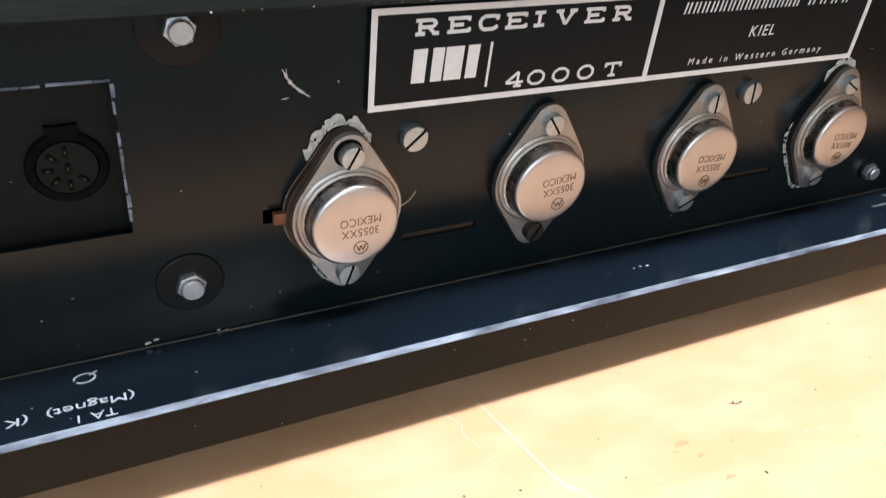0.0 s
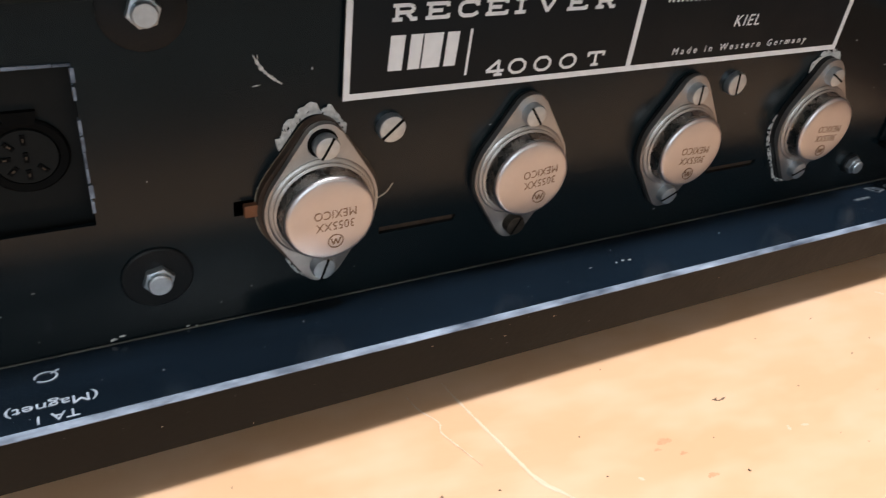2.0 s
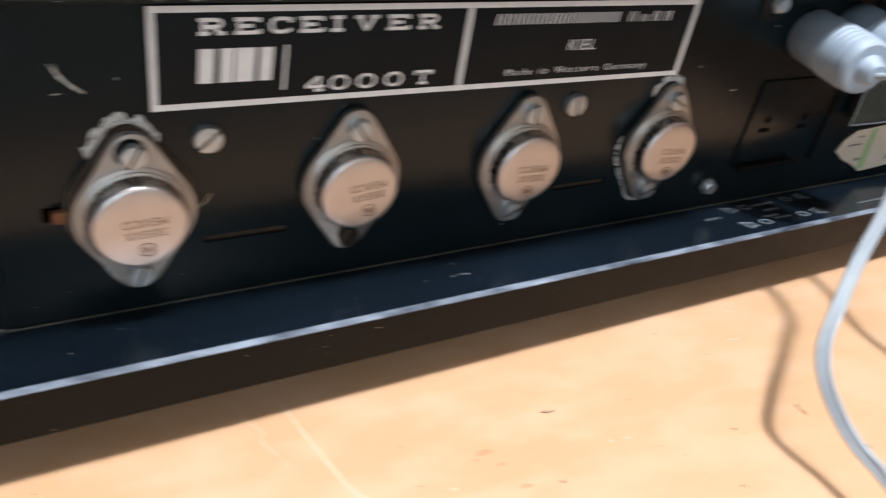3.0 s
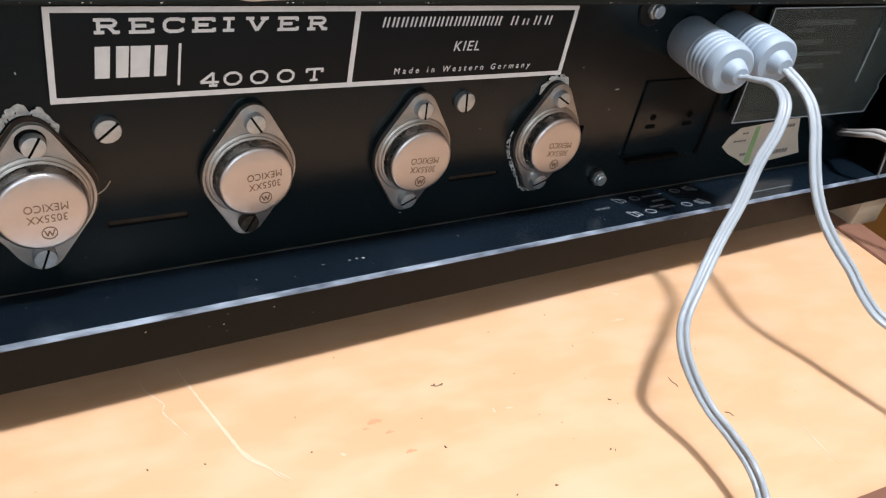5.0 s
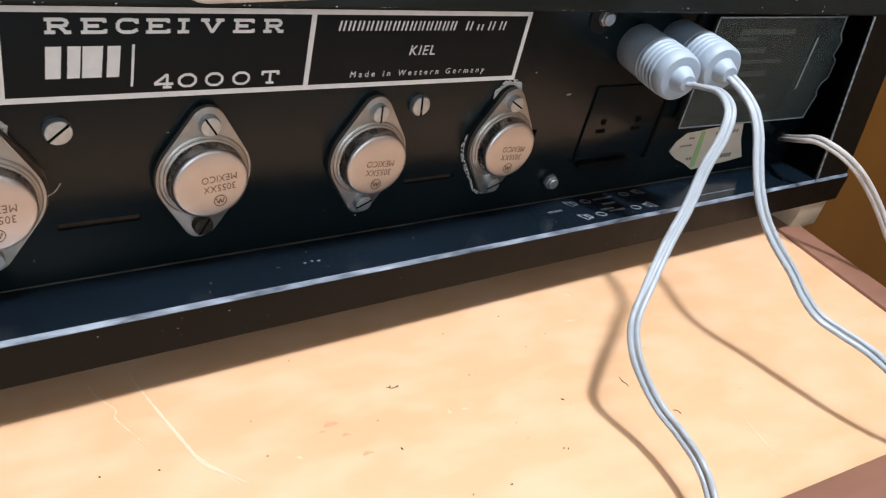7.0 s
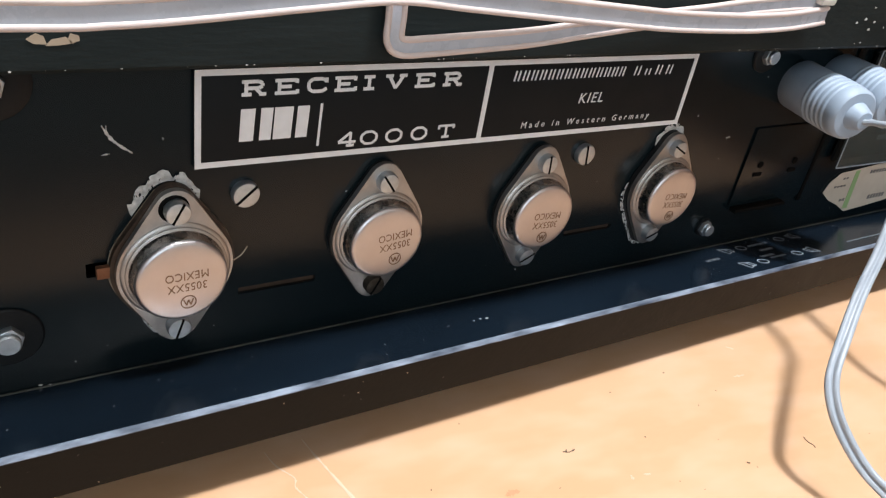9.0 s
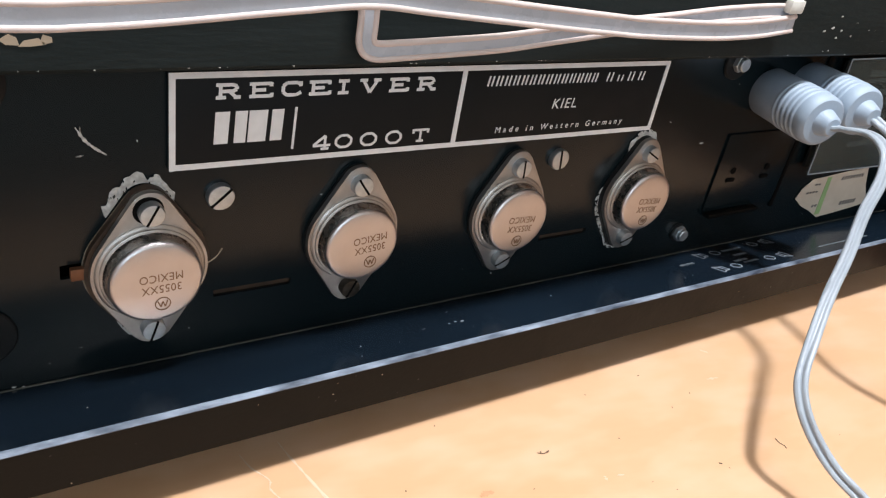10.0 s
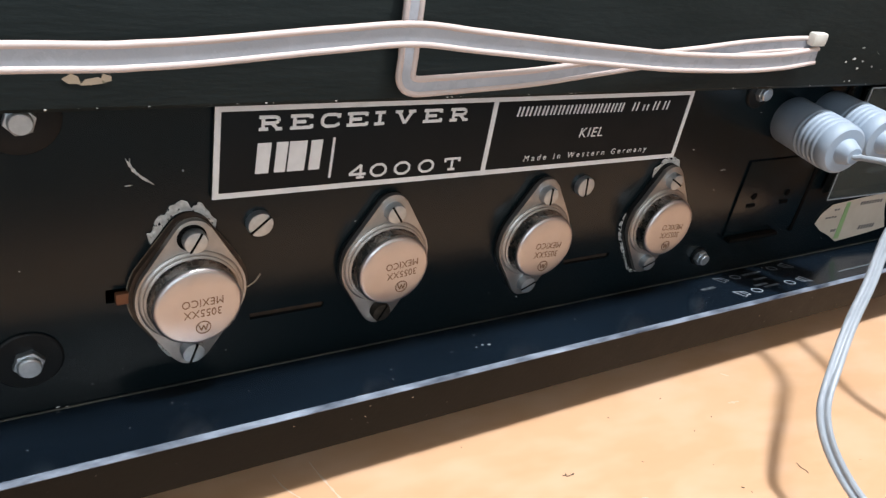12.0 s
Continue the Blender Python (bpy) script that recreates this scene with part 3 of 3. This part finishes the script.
for k, (x0, z0, x1, z1) in enumerate(((PX0, PZ0 + 0.0007, PX1, PZ0 + 0.0007), (PX0, PZ1 - 0.0007, PX1, PZ1 - 0.0007), (PX0 + 0.0007, PZ0, PX0 + 0.0007, PZ1), (PX1 - 0.0007, PZ0, PX1 - 0.0007, PZ1), (PD, PZ0, PD, PZ1))):
    bar(frame_bm, x0, z0, x1, z1, 0.0014, 0.00012 + 0.00002 * k)
part("border", frame_bm, M_WHITE, plate, "white painted border", on_face(0, 0, -0.0014))

# slab-serif capitals as strokes on a 1 by 1 field: (x0, y0, x1, y1)
GLYPHS = {
    "R": [(.18, 0, .18, 1), (0, .07, .40, .07), (0, .93, .70, .93), (.70, .93, .84, .80), (.84, .80, .84, .62), (.84, .62, .70, .49), (.18, .49, .70, .49), (.55, .49, .80, .07), (.72, .07, 1.0, .07)],
    "E": [(.18, 0, .18, 1), (0, .07, .95, .07), (0, .93, .92, .93), (.18, .5, .62, .5), (.92, .72, .92, 1), (.95, 0, .95, .28), (.62, .38, .62, .62)],
    "C": [(.30, .07, .72, .07), (.30, .93, .75, .93), (.13, .28, .13, .72), (.13, .72, .30, .93), (.13, .28, .30, .07), (.72, .07, .93, .25), (.75, .93, .88, .80), (.90, .66, .90, 1)],
    "I": [(.5, 0, .5, 1), (.25, .07, .75, .07), (.25, .93, .75, .93)],
    "V": [(.15, .93, .5, .02), (.85, .93, .5, .02), (-.02, .93, .35, .93), (.65, .93, 1.02, .93)],
    "4": [(.68, 0, .68, 1), (.68, 1, .05, .32), (.05, .30, .98, .30), (.48, .05, .90, .05)],
    "0": [(.32, .07, .68, .07), (.32, .93, .68, .93), (.08, .32, .08, .68), (.92, .32, .92, .68), (.08, .32, .32, .07), (.68, .07, .92, .32), (.92, .68, .68, .93), (.32, .93, .08, .68)],
    "T": [(.5, 0, .5, 1), (.28, .07, .72, .07), (.05, .93, .95, .93), (.05, .68, .05, 1), (.95, .68, .95, 1)],
}


def slab_word(word, starts, z0, w, h, stroke):
    bm = bmesh.new()
    for i, ch in enumerate(word):
        for k, (a, b, c, d) in enumerate(GLYPHS.get(ch, ())):
            bar(bm, starts[i] + a * w, z0 + b * h, starts[i] + c * w, z0 + d * h, stroke, 0.00012 + 0.000004 * k)
    return part("lettering", bm, M_WHITE, plate, "white slab-serif lettering", on_face(0, 0, -0.0014))


slab_word("RECEIVER", (0.0093, 0.0168, 0.0240, 0.0311, 0.0371, 0.0442, 0.0523, 0.0603), 0.0904, 0.0055, 0.0034, 0.00080)
slab_word("4000T", (0.0331, 0.0390, 0.0459, 0.0531, 0.0611), 0.0762, 0.0049, 0.0036, 0.00064)
emblem = bmesh.new()
for x0, x1 in ((0.0090, 0.0124), (0.0136, 0.0165), (0.0168, 0.0213), (0.0222, 0.0252)):
    slab([(x0, 0.0796), (x1 - 0.0002, 0.0796), (x1 + 0.0002, 0.0873), (x0 + 0.0003, 0.0873)], 0.00014, bm=emblem)
bar(emblem, 0.0280, 0.0770, 0.0283, 0.0876, 0.0006)
part("maker_emblem", emblem, M_WHITE, plate, "white blocks of the maker's mark", on_face(0, 0, -0.0014))
maker = bmesh.new()
for k in range(14):
    x = 0.0822 + k * 0.00286
    bar(maker, x, 0.0907, x + 0.0004, 0.0935, 0.00050)
    bar(maker, x + 0.0013, 0.0907, x + 0.0017, 0.0935, 0.00050)
for k, h in enumerate((0.0028, 0.0019, 0.0028, 0.0028)):
    x = 0.1252 + k * 0.0043
    bar(maker, x, 0.0907, x + h * 0.14, 0.0907 + h, 0.00050)
    bar(maker, x + 0.0016, 0.0907, x + 0.0016 + h * 0.14, 0.0907 + h, 0.00050)
tagged(part("maker_name", maker, M_WHITE, plate, "row of small white characters", on_face(0, 0, -0.0014)), kind="stuff")
lettering("lettering", "KIEL", 0.0043, M_WHITE, plate, on_face(0.1108, 0.0845, -0.0015), width=0.98, shear=0.12, spacing=1.2)
lettering("lettering", "Made in Western Germany", 0.0026, M_WHITE, plate, on_face(0.1119, 0.0777, -0.0015), width=0.98, shear=0.1, spacing=1.72)

# panel screws and bolts
slotted_screw(receiver, on_face(0.0112, 0.0659, 0.0), -48, 0.0033, 0.0020, M_SCREW, "panel_screw")
slotted_screw(receiver, on_face(0.1149, 0.0663, 0.0), 8, 0.0033, 0.0020, M_SCREW, "panel_screw")


def washer_bolt(x, z, washer, size=1.0):
    """A zinc bolt end with its hexagon, on a flat black washer."""
    base = part("washer", lathe([(washer, 0), (washer, 0.0005), (washer * 0.95, 0.0008), (0.0030, 0.0008)], 40), M_RUBBER, receiver, "black rubber washer", on_face(x, z, 0.0))
    part("hex_bolt", slab([(0.0036 * size * math.cos(radians(60 * i + 12)), 0.0036 * size * math.sin(radians(60 * i + 12))) for i in range(6)], 0.0016, 0.0003), M_SCREW, base, "", pose(0, 0, 0.0008))
    part("bolt_end", lathe([(0.0027 * size, 0), (0.0027 * size, 0.0011), (0.0024 * size, 0.0014), (0.0010 * size, 0.0014)], 24), M_SCREW, base, "", pose(0, 0, 0.0024))
    return base


washer_bolt(-0.0386, 0.0950, 0.0078, 0.88)
washer_bolt(-0.0412, 0.0365, 0.0075, 0.95)
washer_bolt(0.1838, 0.0303, 0.0036, 0.82)
washer_bolt(0.1838, 0.0950, 0.0060, 0.85)
washer_bolt(0.3330, 0.0985, 0.0046, 0.85)

# socket field on the far side of the panel
field = part("socket_field", box(0.1935, 0.2338, -0.0008, -0.0002, 0.0376, 0.0685, 0.0002), M_PANEL, receiver, "black raised plate with loudspeaker sockets")
part("ledge_strip", box(0.1950, 0.2235, -0.0032, -0.0002, 0.0356, 0.0372, 0.0004), M_RAIL, receiver)
part("groove", box(0.2346, 0.2366, -0.0006, -0.0002, 0.0348, 0.0990), M_SLOT, receiver)
for sx, sz in ((0.2024, 0.0517), (0.2222, 0.0515)):
    part("contact_hole", slab(disc(0.0013, 16, 0, 0.0022), 0.0003), M_SLOT, field, "", on_face(sx, sz, -0.00085))
    part("contact_hole", slab([(-0.0022, -0.0024), (0.0022, -0.0024), (0.0022, -0.0010), (-0.0022, -0.0010)], 0.0003), M_SLOT, field, "", on_face(sx, sz, -0.00085))

# clear cover with a torn edge, over faint print
cover = [(0.2445, 0.0500), (0.3370, 0.0482), (0.3390, 0.0600), (0.3370, 0.0615), (0.3380, 0.0660), (0.3416, 0.0685), (0.3400, 0.0770), (0.3360, 0.0795), (0.3370, 0.0860), (0.3330, 0.0900), (0.3310, 0.0975), (0.2415, 0.0967)]
card = part("fuse_card", slab([(x, z) for x, z in cover], 0.0008, 0.0002), M_CARD, receiver, "dull clear plastic cover with a torn edge", on_face(0, 0, -0.0040))
part("card_back", box(0.2440, 0.3180, -0.0024, -0.0014, 0.0520, 0.0950), M_BAKELITE, receiver)
rows_bm = bmesh.new()
for k, (z, a, b) in enumerate(((0.0900, 0.262, 0.300), (0.0870, 0.262, 0.275), (0.0820, 0.264, 0.284), (0.0770, 0.266, 0.300), (0.0715, 0.262, 0.292), (0.0660, 0.266, 0.286), (0.0600, 0.268, 0.300))):
    bar(rows_bm, a, z, b, z, 0.0016 if k % 2 else 0.0024)
part("faint_print", rows_bm, M_FADED, card, "faint unreadable print", pose(0, 0, -0.0013))
# edge glints painted as pale strips round the cover, plus one crease
glint = bmesh.new()
for (ax, az), (cx, cz) in zip(cover, cover[1:] + cover[:1]):
    bar(glint, ax, az, cx, cz, 0.0005, 0.0002)
bar(glint, 0.3180, 0.0640, 0.3160, 0.0880, 0.0008)
part("edge_glint", glint, M_PRINT, card, "pale strips painted as edge glints, with one crease", pose(0, 0, 0.0009))

torn = [(0.2500, 0.0385), (0.2520, 0.0430), (0.2575, 0.0468), (0.2660, 0.0472), (0.2800, 0.0482), (0.2960, 0.0484), (0.3000, 0.0400), (0.3075, 0.0300), (0.2960, 0.0288), (0.2850, 0.0280), (0.2715, 0.0272), (0.2640, 0.0312), (0.2560, 0.0345)]
sticker = part("paper_sticker", slab(torn, 0.0002), M_PAPER, receiver, "torn aged paper sticker with green stripe and faded print", on_face(0.0014, -0.0026, -0.0004))
stripe = bmesh.new()
slab([(0.2690, 0.0288), (0.2725, 0.0288), (0.2700, 0.0468), (0.2672, 0.0468)], 0.0001, bm=stripe)
part("green_stripe", stripe, M_GREEN, sticker, "green ink stripe", pose(0, 0, 0.00026))
ink = bmesh.new()
for z, a, b, w in ((0.0452, 0.2780, 0.2950, 0.0016), (0.0440, 0.2600, 0.2660, 0.0008), (0.0405, 0.2560, 0.2660, 0.0008), (0.0335, 0.2640, 0.2690, 0.0012), (0.0325, 0.2850, 0.2990, 0.0020)):
    n = int((b - a) / 0.0021)
    for k in range(n):
        bar(ink, a + k * 0.0021, z, a + k * 0.0021 + 0.0014, z, w)
part("print_bars", ink, M_INK, sticker, "faded grey print", pose(0, 0, 0.00032))

# printing on the ledge, to be read from above
TILT_L = math.degrees(math.atan2(ZF - ZS, 0.029))


def on_ledge(x, y):
    z = ledge_z(y)
    return pose(x, y, z + 0.0002, -TILT_L, 0, 0) @ FLIP


q = bmesh.new()
for k in range(22):
    a, b = radians(40 + 15 * k), radians(55 + 15 * k)
    bar(q, 0.0021 * math.cos(a), 0.0021 * math.sin(a), 0.0021 * math.cos(b), 0.0021 * math.sin(b), 0.00042)
bar(q, -0.0010, -0.0010, -0.0026, -0.0024, 0.00042)
part("turntable_symbol", q, M_PRINT, receiver, "pale printed symbol", on_ledge(-0.0661, -0.0088))
lettering("lettering", "(Magnet)", 0.0044, M_PRINT, receiver, on_ledge(-0.0655, -0.0205), width=1.08)
lettering("lettering", "TA 1", 0.0042, M_PRINT, receiver, on_ledge(-0.0650, -0.0253), width=0.95)
lettering("lettering", "(K", 0.0044, M_PRINT, receiver, on_ledge(-0.0790, -0.0207), width=1.05)
for bx, by, w, ink_mat in ((0.1930, -0.0075, 1, M_FAINT), (0.1868, -0.0215, 1, M_PRINT), (0.2213, -0.0213, -1, M_PRINT), (0.2310, -0.0068, -1, M_FAINT)):
    sp = bmesh.new()
    for u, v, u2, v2 in ((-.0016, -.0018, -.0016, .0018), (-.0016, .0018, 0, .0018), (-.0016, -.0018, 0, -.0018), (0, .0018, .0022, .0030), (0, -.0018, .0022, -.0030), (.0022, -.0030, .0022, .0030), (0, -.0018, 0, .0018)):
        bar(sp, u * w, v, u2 * w, v2, 0.00035)
    for k in range(14):
        a, b = 2 * math.pi * k / 14, 2 * math.pi * (k + 1) / 14
        bar(sp, -w * 0.0075 + 0.0020 * math.cos(a), 0.0020 * math.sin(a), -w * 0.0075 + 0.0020 * math.cos(b), 0.0020 * math.sin(b), 0.00032)
    part("loudspeaker_symbol", sp, ink_mat, receiver, "worn printed symbol", on_ledge(bx, by))
bars = bmesh.new()
for k in range(6):
    bar(bars, 0.0012 * k, 0, 0.0012 * k + 0.0007, 0.0002 * (k % 2), 0.0014)
    bar(bars, -0.028 + 0.0012 * k, 0.001, -0.028 + 0.0012 * k + 0.0007, 0.001, 0.0014)
    bar(bars, -0.016 - 0.0012 * k, 0.006, -0.016 - 0.0012 * k + 0.0007, 0.006, 0.0014)
for k in range(9):
    bar(bars, -0.0225 - 0.0012 * k, -0.0048, -0.0225 - 0.0012 * k + 0.0007, -0.0048, 0.0012)
    bar(bars, -0.0180 - 0.0009 * k, 0.0085, -0.0180 - 0.0009 * k + 0.0005, 0.0085, 0.0012)
for k in range(26):
    bar(bars, -0.0620 - 0.0013 * k, 0.0100 - 0.0002 * (k % 3), -0.0620 - 0.0013 * k + 0.0009, 0.0100, 0.0009)
tagged(part("worn_lettering", bars, M_FAINT, receiver, "worn printed lettering", on_ledge(0.1830, -0.0120)), kind="stuff")
# hairline seam where panel and ledge meet
part("seam", extrude_x([(-0.0008, ZS + 0.0001), (-0.0006, ZS + 0.0004), (-0.0002, ZS + 0.0004), (-0.0002, ZS - 0.0002)], XL, XR, steps=30), M_SEAM, receiver)
lettering("lettering", "1", 0.0024, M_PRINT, receiver, on_face(-0.0420, 0.0428, -0.0003))
for q, w in (([(-0.0192, 0.0850), (-0.0175, 0.0820), (-0.0155, 0.0800), (-0.0133, 0.0783)], 0.0005), ([(-0.0183, 0.0850), (-0.0182, 0.0832), (-0.0172, 0.0822)], 0.0003), ([(-0.0195, 0.0784), (-0.0178, 0.0786)], 0.00025), ([(-0.0072, 0.0815), (-0.0070, 0.0808)], 0.0002), ([(0.1785, 0.0660), (0.1808, 0.0664)], 0.0002)):
    scratch(q, w, receiver, M_PASTE, on_face(0, 0, -0.0002))

def ticks(spots, seed):
    """Small pale nicks, each a short uneven sliver."""
    rng = random.Random(seed)
    bm = bmesh.new()
    for x, y, size in spots:
        turn, n = rng.uniform(0, 6.28), rng.randint(4, 6)
        slab([(x + size * (0.5 + 0.5 * rng.random()) * math.cos(turn + 6.283 * k / n) * (1.0 if k % 2 else 1.8), y + size * (0.3 + 0.6 * rng.random()) * math.sin(turn + 6.283 * k / n)) for k in range(n)], 0.00006, bm=bm)
    return bm


rng = random.Random(4)
tagged(part("nicks", ticks([(rng.uniform(-0.09, 0.31), rng.uniform(0.021, 0.095), rng.uniform(0.0001, 0.00028)) for _ in range(40)] + [(-0.052, 0.0215, 0.0007), (-0.050, 0.022, 0.0005), (-0.034, 0.0205, 0.0005), (-0.036, 0.021, 0.0004), (0.0375, 0.063, 0.0003)], 5), M_PASTE, receiver, "pale nicks in the black enamel", on_face(0, 0, -0.0001)), kind="stuff")
ledge_spots = [(-0.0765, 0.0165, 0.0006), (-0.0785, 0.0172, 0.0007), (-0.0740, 0.0170, 0.0003)] + [(-rng.uniform(-0.09, 0.31), rng.uniform(0.003, 0.027), rng.uniform(0.00006, 0.00022)) for _ in range(38)]
tagged(part("nicks", ticks(ledge_spots, 6), M_PASTE, receiver, "pale nicks and dust on the ledge", on_ledge(0, 0) @ pose(0, 0, 0.0001)), kind="stuff")
tagged(part("chips", ticks([(rng.gauss(0.212, 0.012), rng.uniform(0.1040, 0.1185), rng.uniform(0.0001, 0.0008)) for _ in range(11)] + [(rng.uniform(-0.06, 0.30), 0.1032, rng.uniform(0.00008, 0.00025)) for _ in range(40)] + [(rng.uniform(0.19, 0.30), rng.uniform(0.1040, 0.112), rng.uniform(0.0001, 0.0004)) for _ in range(14)], 8), M_PASTE, receiver, "pale chips in the top board's edge", on_face(0, 0, YT - 0.00005)), kind="stuff")
part("smear", ticks([(-0.0310, 0.1086, 0.0016), (-0.0282, 0.1082, 0.0018), (-0.0255, 0.1087, 0.0012)], 9), M_FOOT, receiver, "brown glue smear", on_face(0, 0, YT - 0.0001))
tagged(part("nicks", ticks([(rng.uniform(-0.09, 0.31), rng.uniform(0.0135, 0.0265), rng.uniform(0.00006, 0.0002)) for _ in range(14)] + [(rng.uniform(-0.09, 0.31), 0.0136, rng.uniform(0.00008, 0.0003)) for _ in range(18)], 12), M_FOOT, receiver, "nicks along the bottom board", on_face(0, 0, YF - 0.00005)), kind="stuff")
part("fibre", sweep(spline([(0.0075, -0.0046, 0.0505), (0.0092, -0.0052, 0.0522), (0.0104, -0.0056, 0.0545)], 6), disc(0.00014, 6), (0, 1, 0)), M_FOOT, receiver, "stray pale fibre")

# ---- loudspeaker cables ----
CORD_A = [(0.1983, -0.0300, 0.0846), (0.1988, -0.0335, 0.0847), (0.1986, -0.0371, 0.0858), (0.1988, -0.0425, 0.0871), (0.1967, -0.0483, 0.0872), (0.1935, -0.0538, 0.0849), (0.1893, -0.0574, 0.0787), (0.1835, -0.0597, 0.0699), (0.1765, -0.0640, 0.0596), (0.1673, -0.0685, 0.0495), (0.1578, -0.0742, 0.0404), (0.1497, -0.0797, 0.0331), (0.1472, -0.0854, 0.0269), (0.1478, -0.0921, 0.0209), (0.1487, -0.0995, 0.0166), (0.1483, -0.1087, 0.0152), (0.1463, -0.1186, 0.0140), (0.1426, -0.1277, 0.0111), (0.132, -0.146, 0.0042), (0.128, -0.16, -0.012), (0.128, -0.168, -0.1), (0.13, -0.18, -0.745)]
CORD_B = [(0.2197, -0.0300, 0.0868), (0.2204, -0.0335, 0.0857), (0.2209, -0.0396, 0.0834), (0.2198, -0.0463, 0.0802), (0.2181, -0.0523, 0.0747), (0.2159, -0.0577, 0.0676), (0.2144, -0.0635, 0.0600), (0.2144, -0.0700, 0.0527), (0.2161, -0.0772, 0.0463), (0.2189, -0.0846, 0.0405), (0.2210, -0.0914, 0.0346), (0.2227, -0.0987, 0.0306), (0.2245, -0.1071, 0.0298), (0.2265, -0.1160, 0.0293), (0.2296, -0.1247, 0.0267), (0.2340, -0.1333, 0.0241), (0.242, -0.142, 0.012), (0.246, -0.16, -0.01), (0.247, -0.168, -0.1), (0.25, -0.18, -0.745)]


def speaker_cable(cord, base, aim, spin):
    cable = thing("speaker_cable", "grey ribbed loudspeaker plug with flat twin cable", "cable", group="loudspeaker cables")
    z = Vector(aim).normalized()
    m = Matrix.Translation(base) @ z.to_track_quat("Z", "Y").to_matrix().to_4x4()
    prof = [(0.0080, 0), (0.0085, 0.0008), (0.0086, 0.0120)]
    for i in range(5):
        h = 0.0125 + i * 0.0022
        prof += [(0.0085, h), (0.0089, h + 0.0005), (0.0089, h + 0.0012), (0.0085, h + 0.0017), (0.0085, h + 0.0019)]
    prof += [(0.0087, 0.0242), (0.0084, 0.0266), (0.0075, 0.0276), (0.0048, 0.0278)]
    plug = part("plug", lathe(prof, 44), M_PLUG, cable, "grey ribbed plastic plug", m)
    part("strain_relief", lathe([(0.0046, 0), (0.0042, 0.0010), (0.0033, 0.0036), (0.0027, 0.0042)], 24), M_PLUG, plug, "", pose(0, 0, 0.0277))
    path = spline(cord, 10)
    part("cord", sweep(path, twin(0.00094, 0.00102), lambda s: Vector((0.75, -0.6, 0.1)).lerp(Vector((0.48, -0.08, 0.80 + spin[0] * math.sin(spin[1] * s))), min(1.0, max(0.0, (s - 0.2) / 0.3)))), M_CORD, cable, "pale grey flat twin cord")
    return cable


speaker_cable(CORD_A, (0.2047, -0.0012, 0.0846), (-0.0062, -0.0280, 0.0000), (0.5, 11.0))
speaker_cable(CORD_B, (0.2256, -0.0012, 0.0864), (-0.0058, -0.0280, 0.0004), (0.3, 9.0))

# ---- mains cable ----
mains = thing("mains_cable", "pale grey flat mains cable leaving the receiver's back", "cable")
part("grommet", lathe([(0.0042, 0), (0.0042, 0.0012), (0.0036, 0.0020), (0.0026, 0.0022)], 24), M_RUBBER, mains, "black rubber grommet", on_face(0.3343, 0.0358, 0.0))
part("cord", sweep(spline([(0.3345, 0.0010, 0.0355), (0.3300, -0.0045, 0.0378), (0.3130, -0.0200, 0.0470), (0.3100, -0.0305, 0.0518), (0.3140, -0.0435, 0.0495), (0.3220, -0.0540, 0.0408), (0.3300, -0.0668, 0.0260), (0.3390, -0.0800, 0.0060), (0.352, -0.090, -0.04), (0.37, -0.10, -0.745)], 10), twin(0.00115, 0.00098), (0.25, -0.5, 0.8)), M_MAINS, mains, "pale grey flat cord")

# ---- flat aerial lead along the top board ----
aerial = thing("aerial_lead", "flat two-wire aerial lead with pinkish edges on the top board", "cable")


def flat_lead(points, half, per=8):
    def facing(q):
        return (0, -1, 0) if q.z < ZTT + 0.0002 else (0, -0.25, 1)

    path = spline(points, per)
    web = part("web", sweep(path, [(-half, -0.00025), (half, -0.00025), (half, 0.00025), (-half, 0.00025)], facing=facing), M_WEB, aerial, "clear greyish plastic web")
    for s in (-1, 1):
        part("conductor", sweep(path, disc(0.00072, 12, s * (half - 0.0001)), facing=facing), M_CONDUCTOR, web, "pinkish insulated strand")


# from the side, along the board to its folded end, back behind itself, and up over the top
YL = YT - 0.0046
flat_lead([(-0.180, 0.030, 0.1353), (-0.172, -0.010, 0.1355), (-0.155, YL, 0.1270), (-0.100, YL, 0.1150), (-0.0345, YL, 0.1142), (-0.0200, YL, 0.1145), (-0.0070, YL, 0.1154), (0.0165, YL, 0.1177), (0.0340, YL, 0.1190), (0.0500, YL, 0.1177), (0.0750, YL, 0.1156), (0.1000, YL, 0.1137), (0.1140, YL, 0.1128), (0.1335, YL, 0.1123), (0.1460, YL, 0.1123), (0.1600, YL, 0.1130), (0.1740, YL + 0.0008, 0.1142)], 0.0022)
YK = YT - 0.0022
flat_lead([(0.1730, YL + 0.0012, 0.1158), (0.1690, YK, 0.1172), (0.1445, YK, 0.1160), (0.1240, YK, 0.1140), (0.1046, YK, 0.1123), (0.0865, YK, 0.1103), (0.0694, YK, 0.1084), (0.0510, YK, 0.1073), (0.0430, YK, 0.1069), (0.0372, YK, 0.1068), (0.0348, YK, 0.1085), (0.0346, YK, 0.1130), (0.0343, YK, 0.1190), (0.0341, YK, 0.1260), (0.0340, YT - 0.0014, 0.1335), (0.0338, YT + 0.0060, 0.1350), (0.0335, 0.0100, 0.1349), (0.033, 0.060, 0.1349)], 0.0018)
part("tip", box(0.1685, 0.1748, YL - 0.0006, YL + 0.0022, 0.1172, 0.1212, 0.0009), M_TIP, aerial, "white taped end")
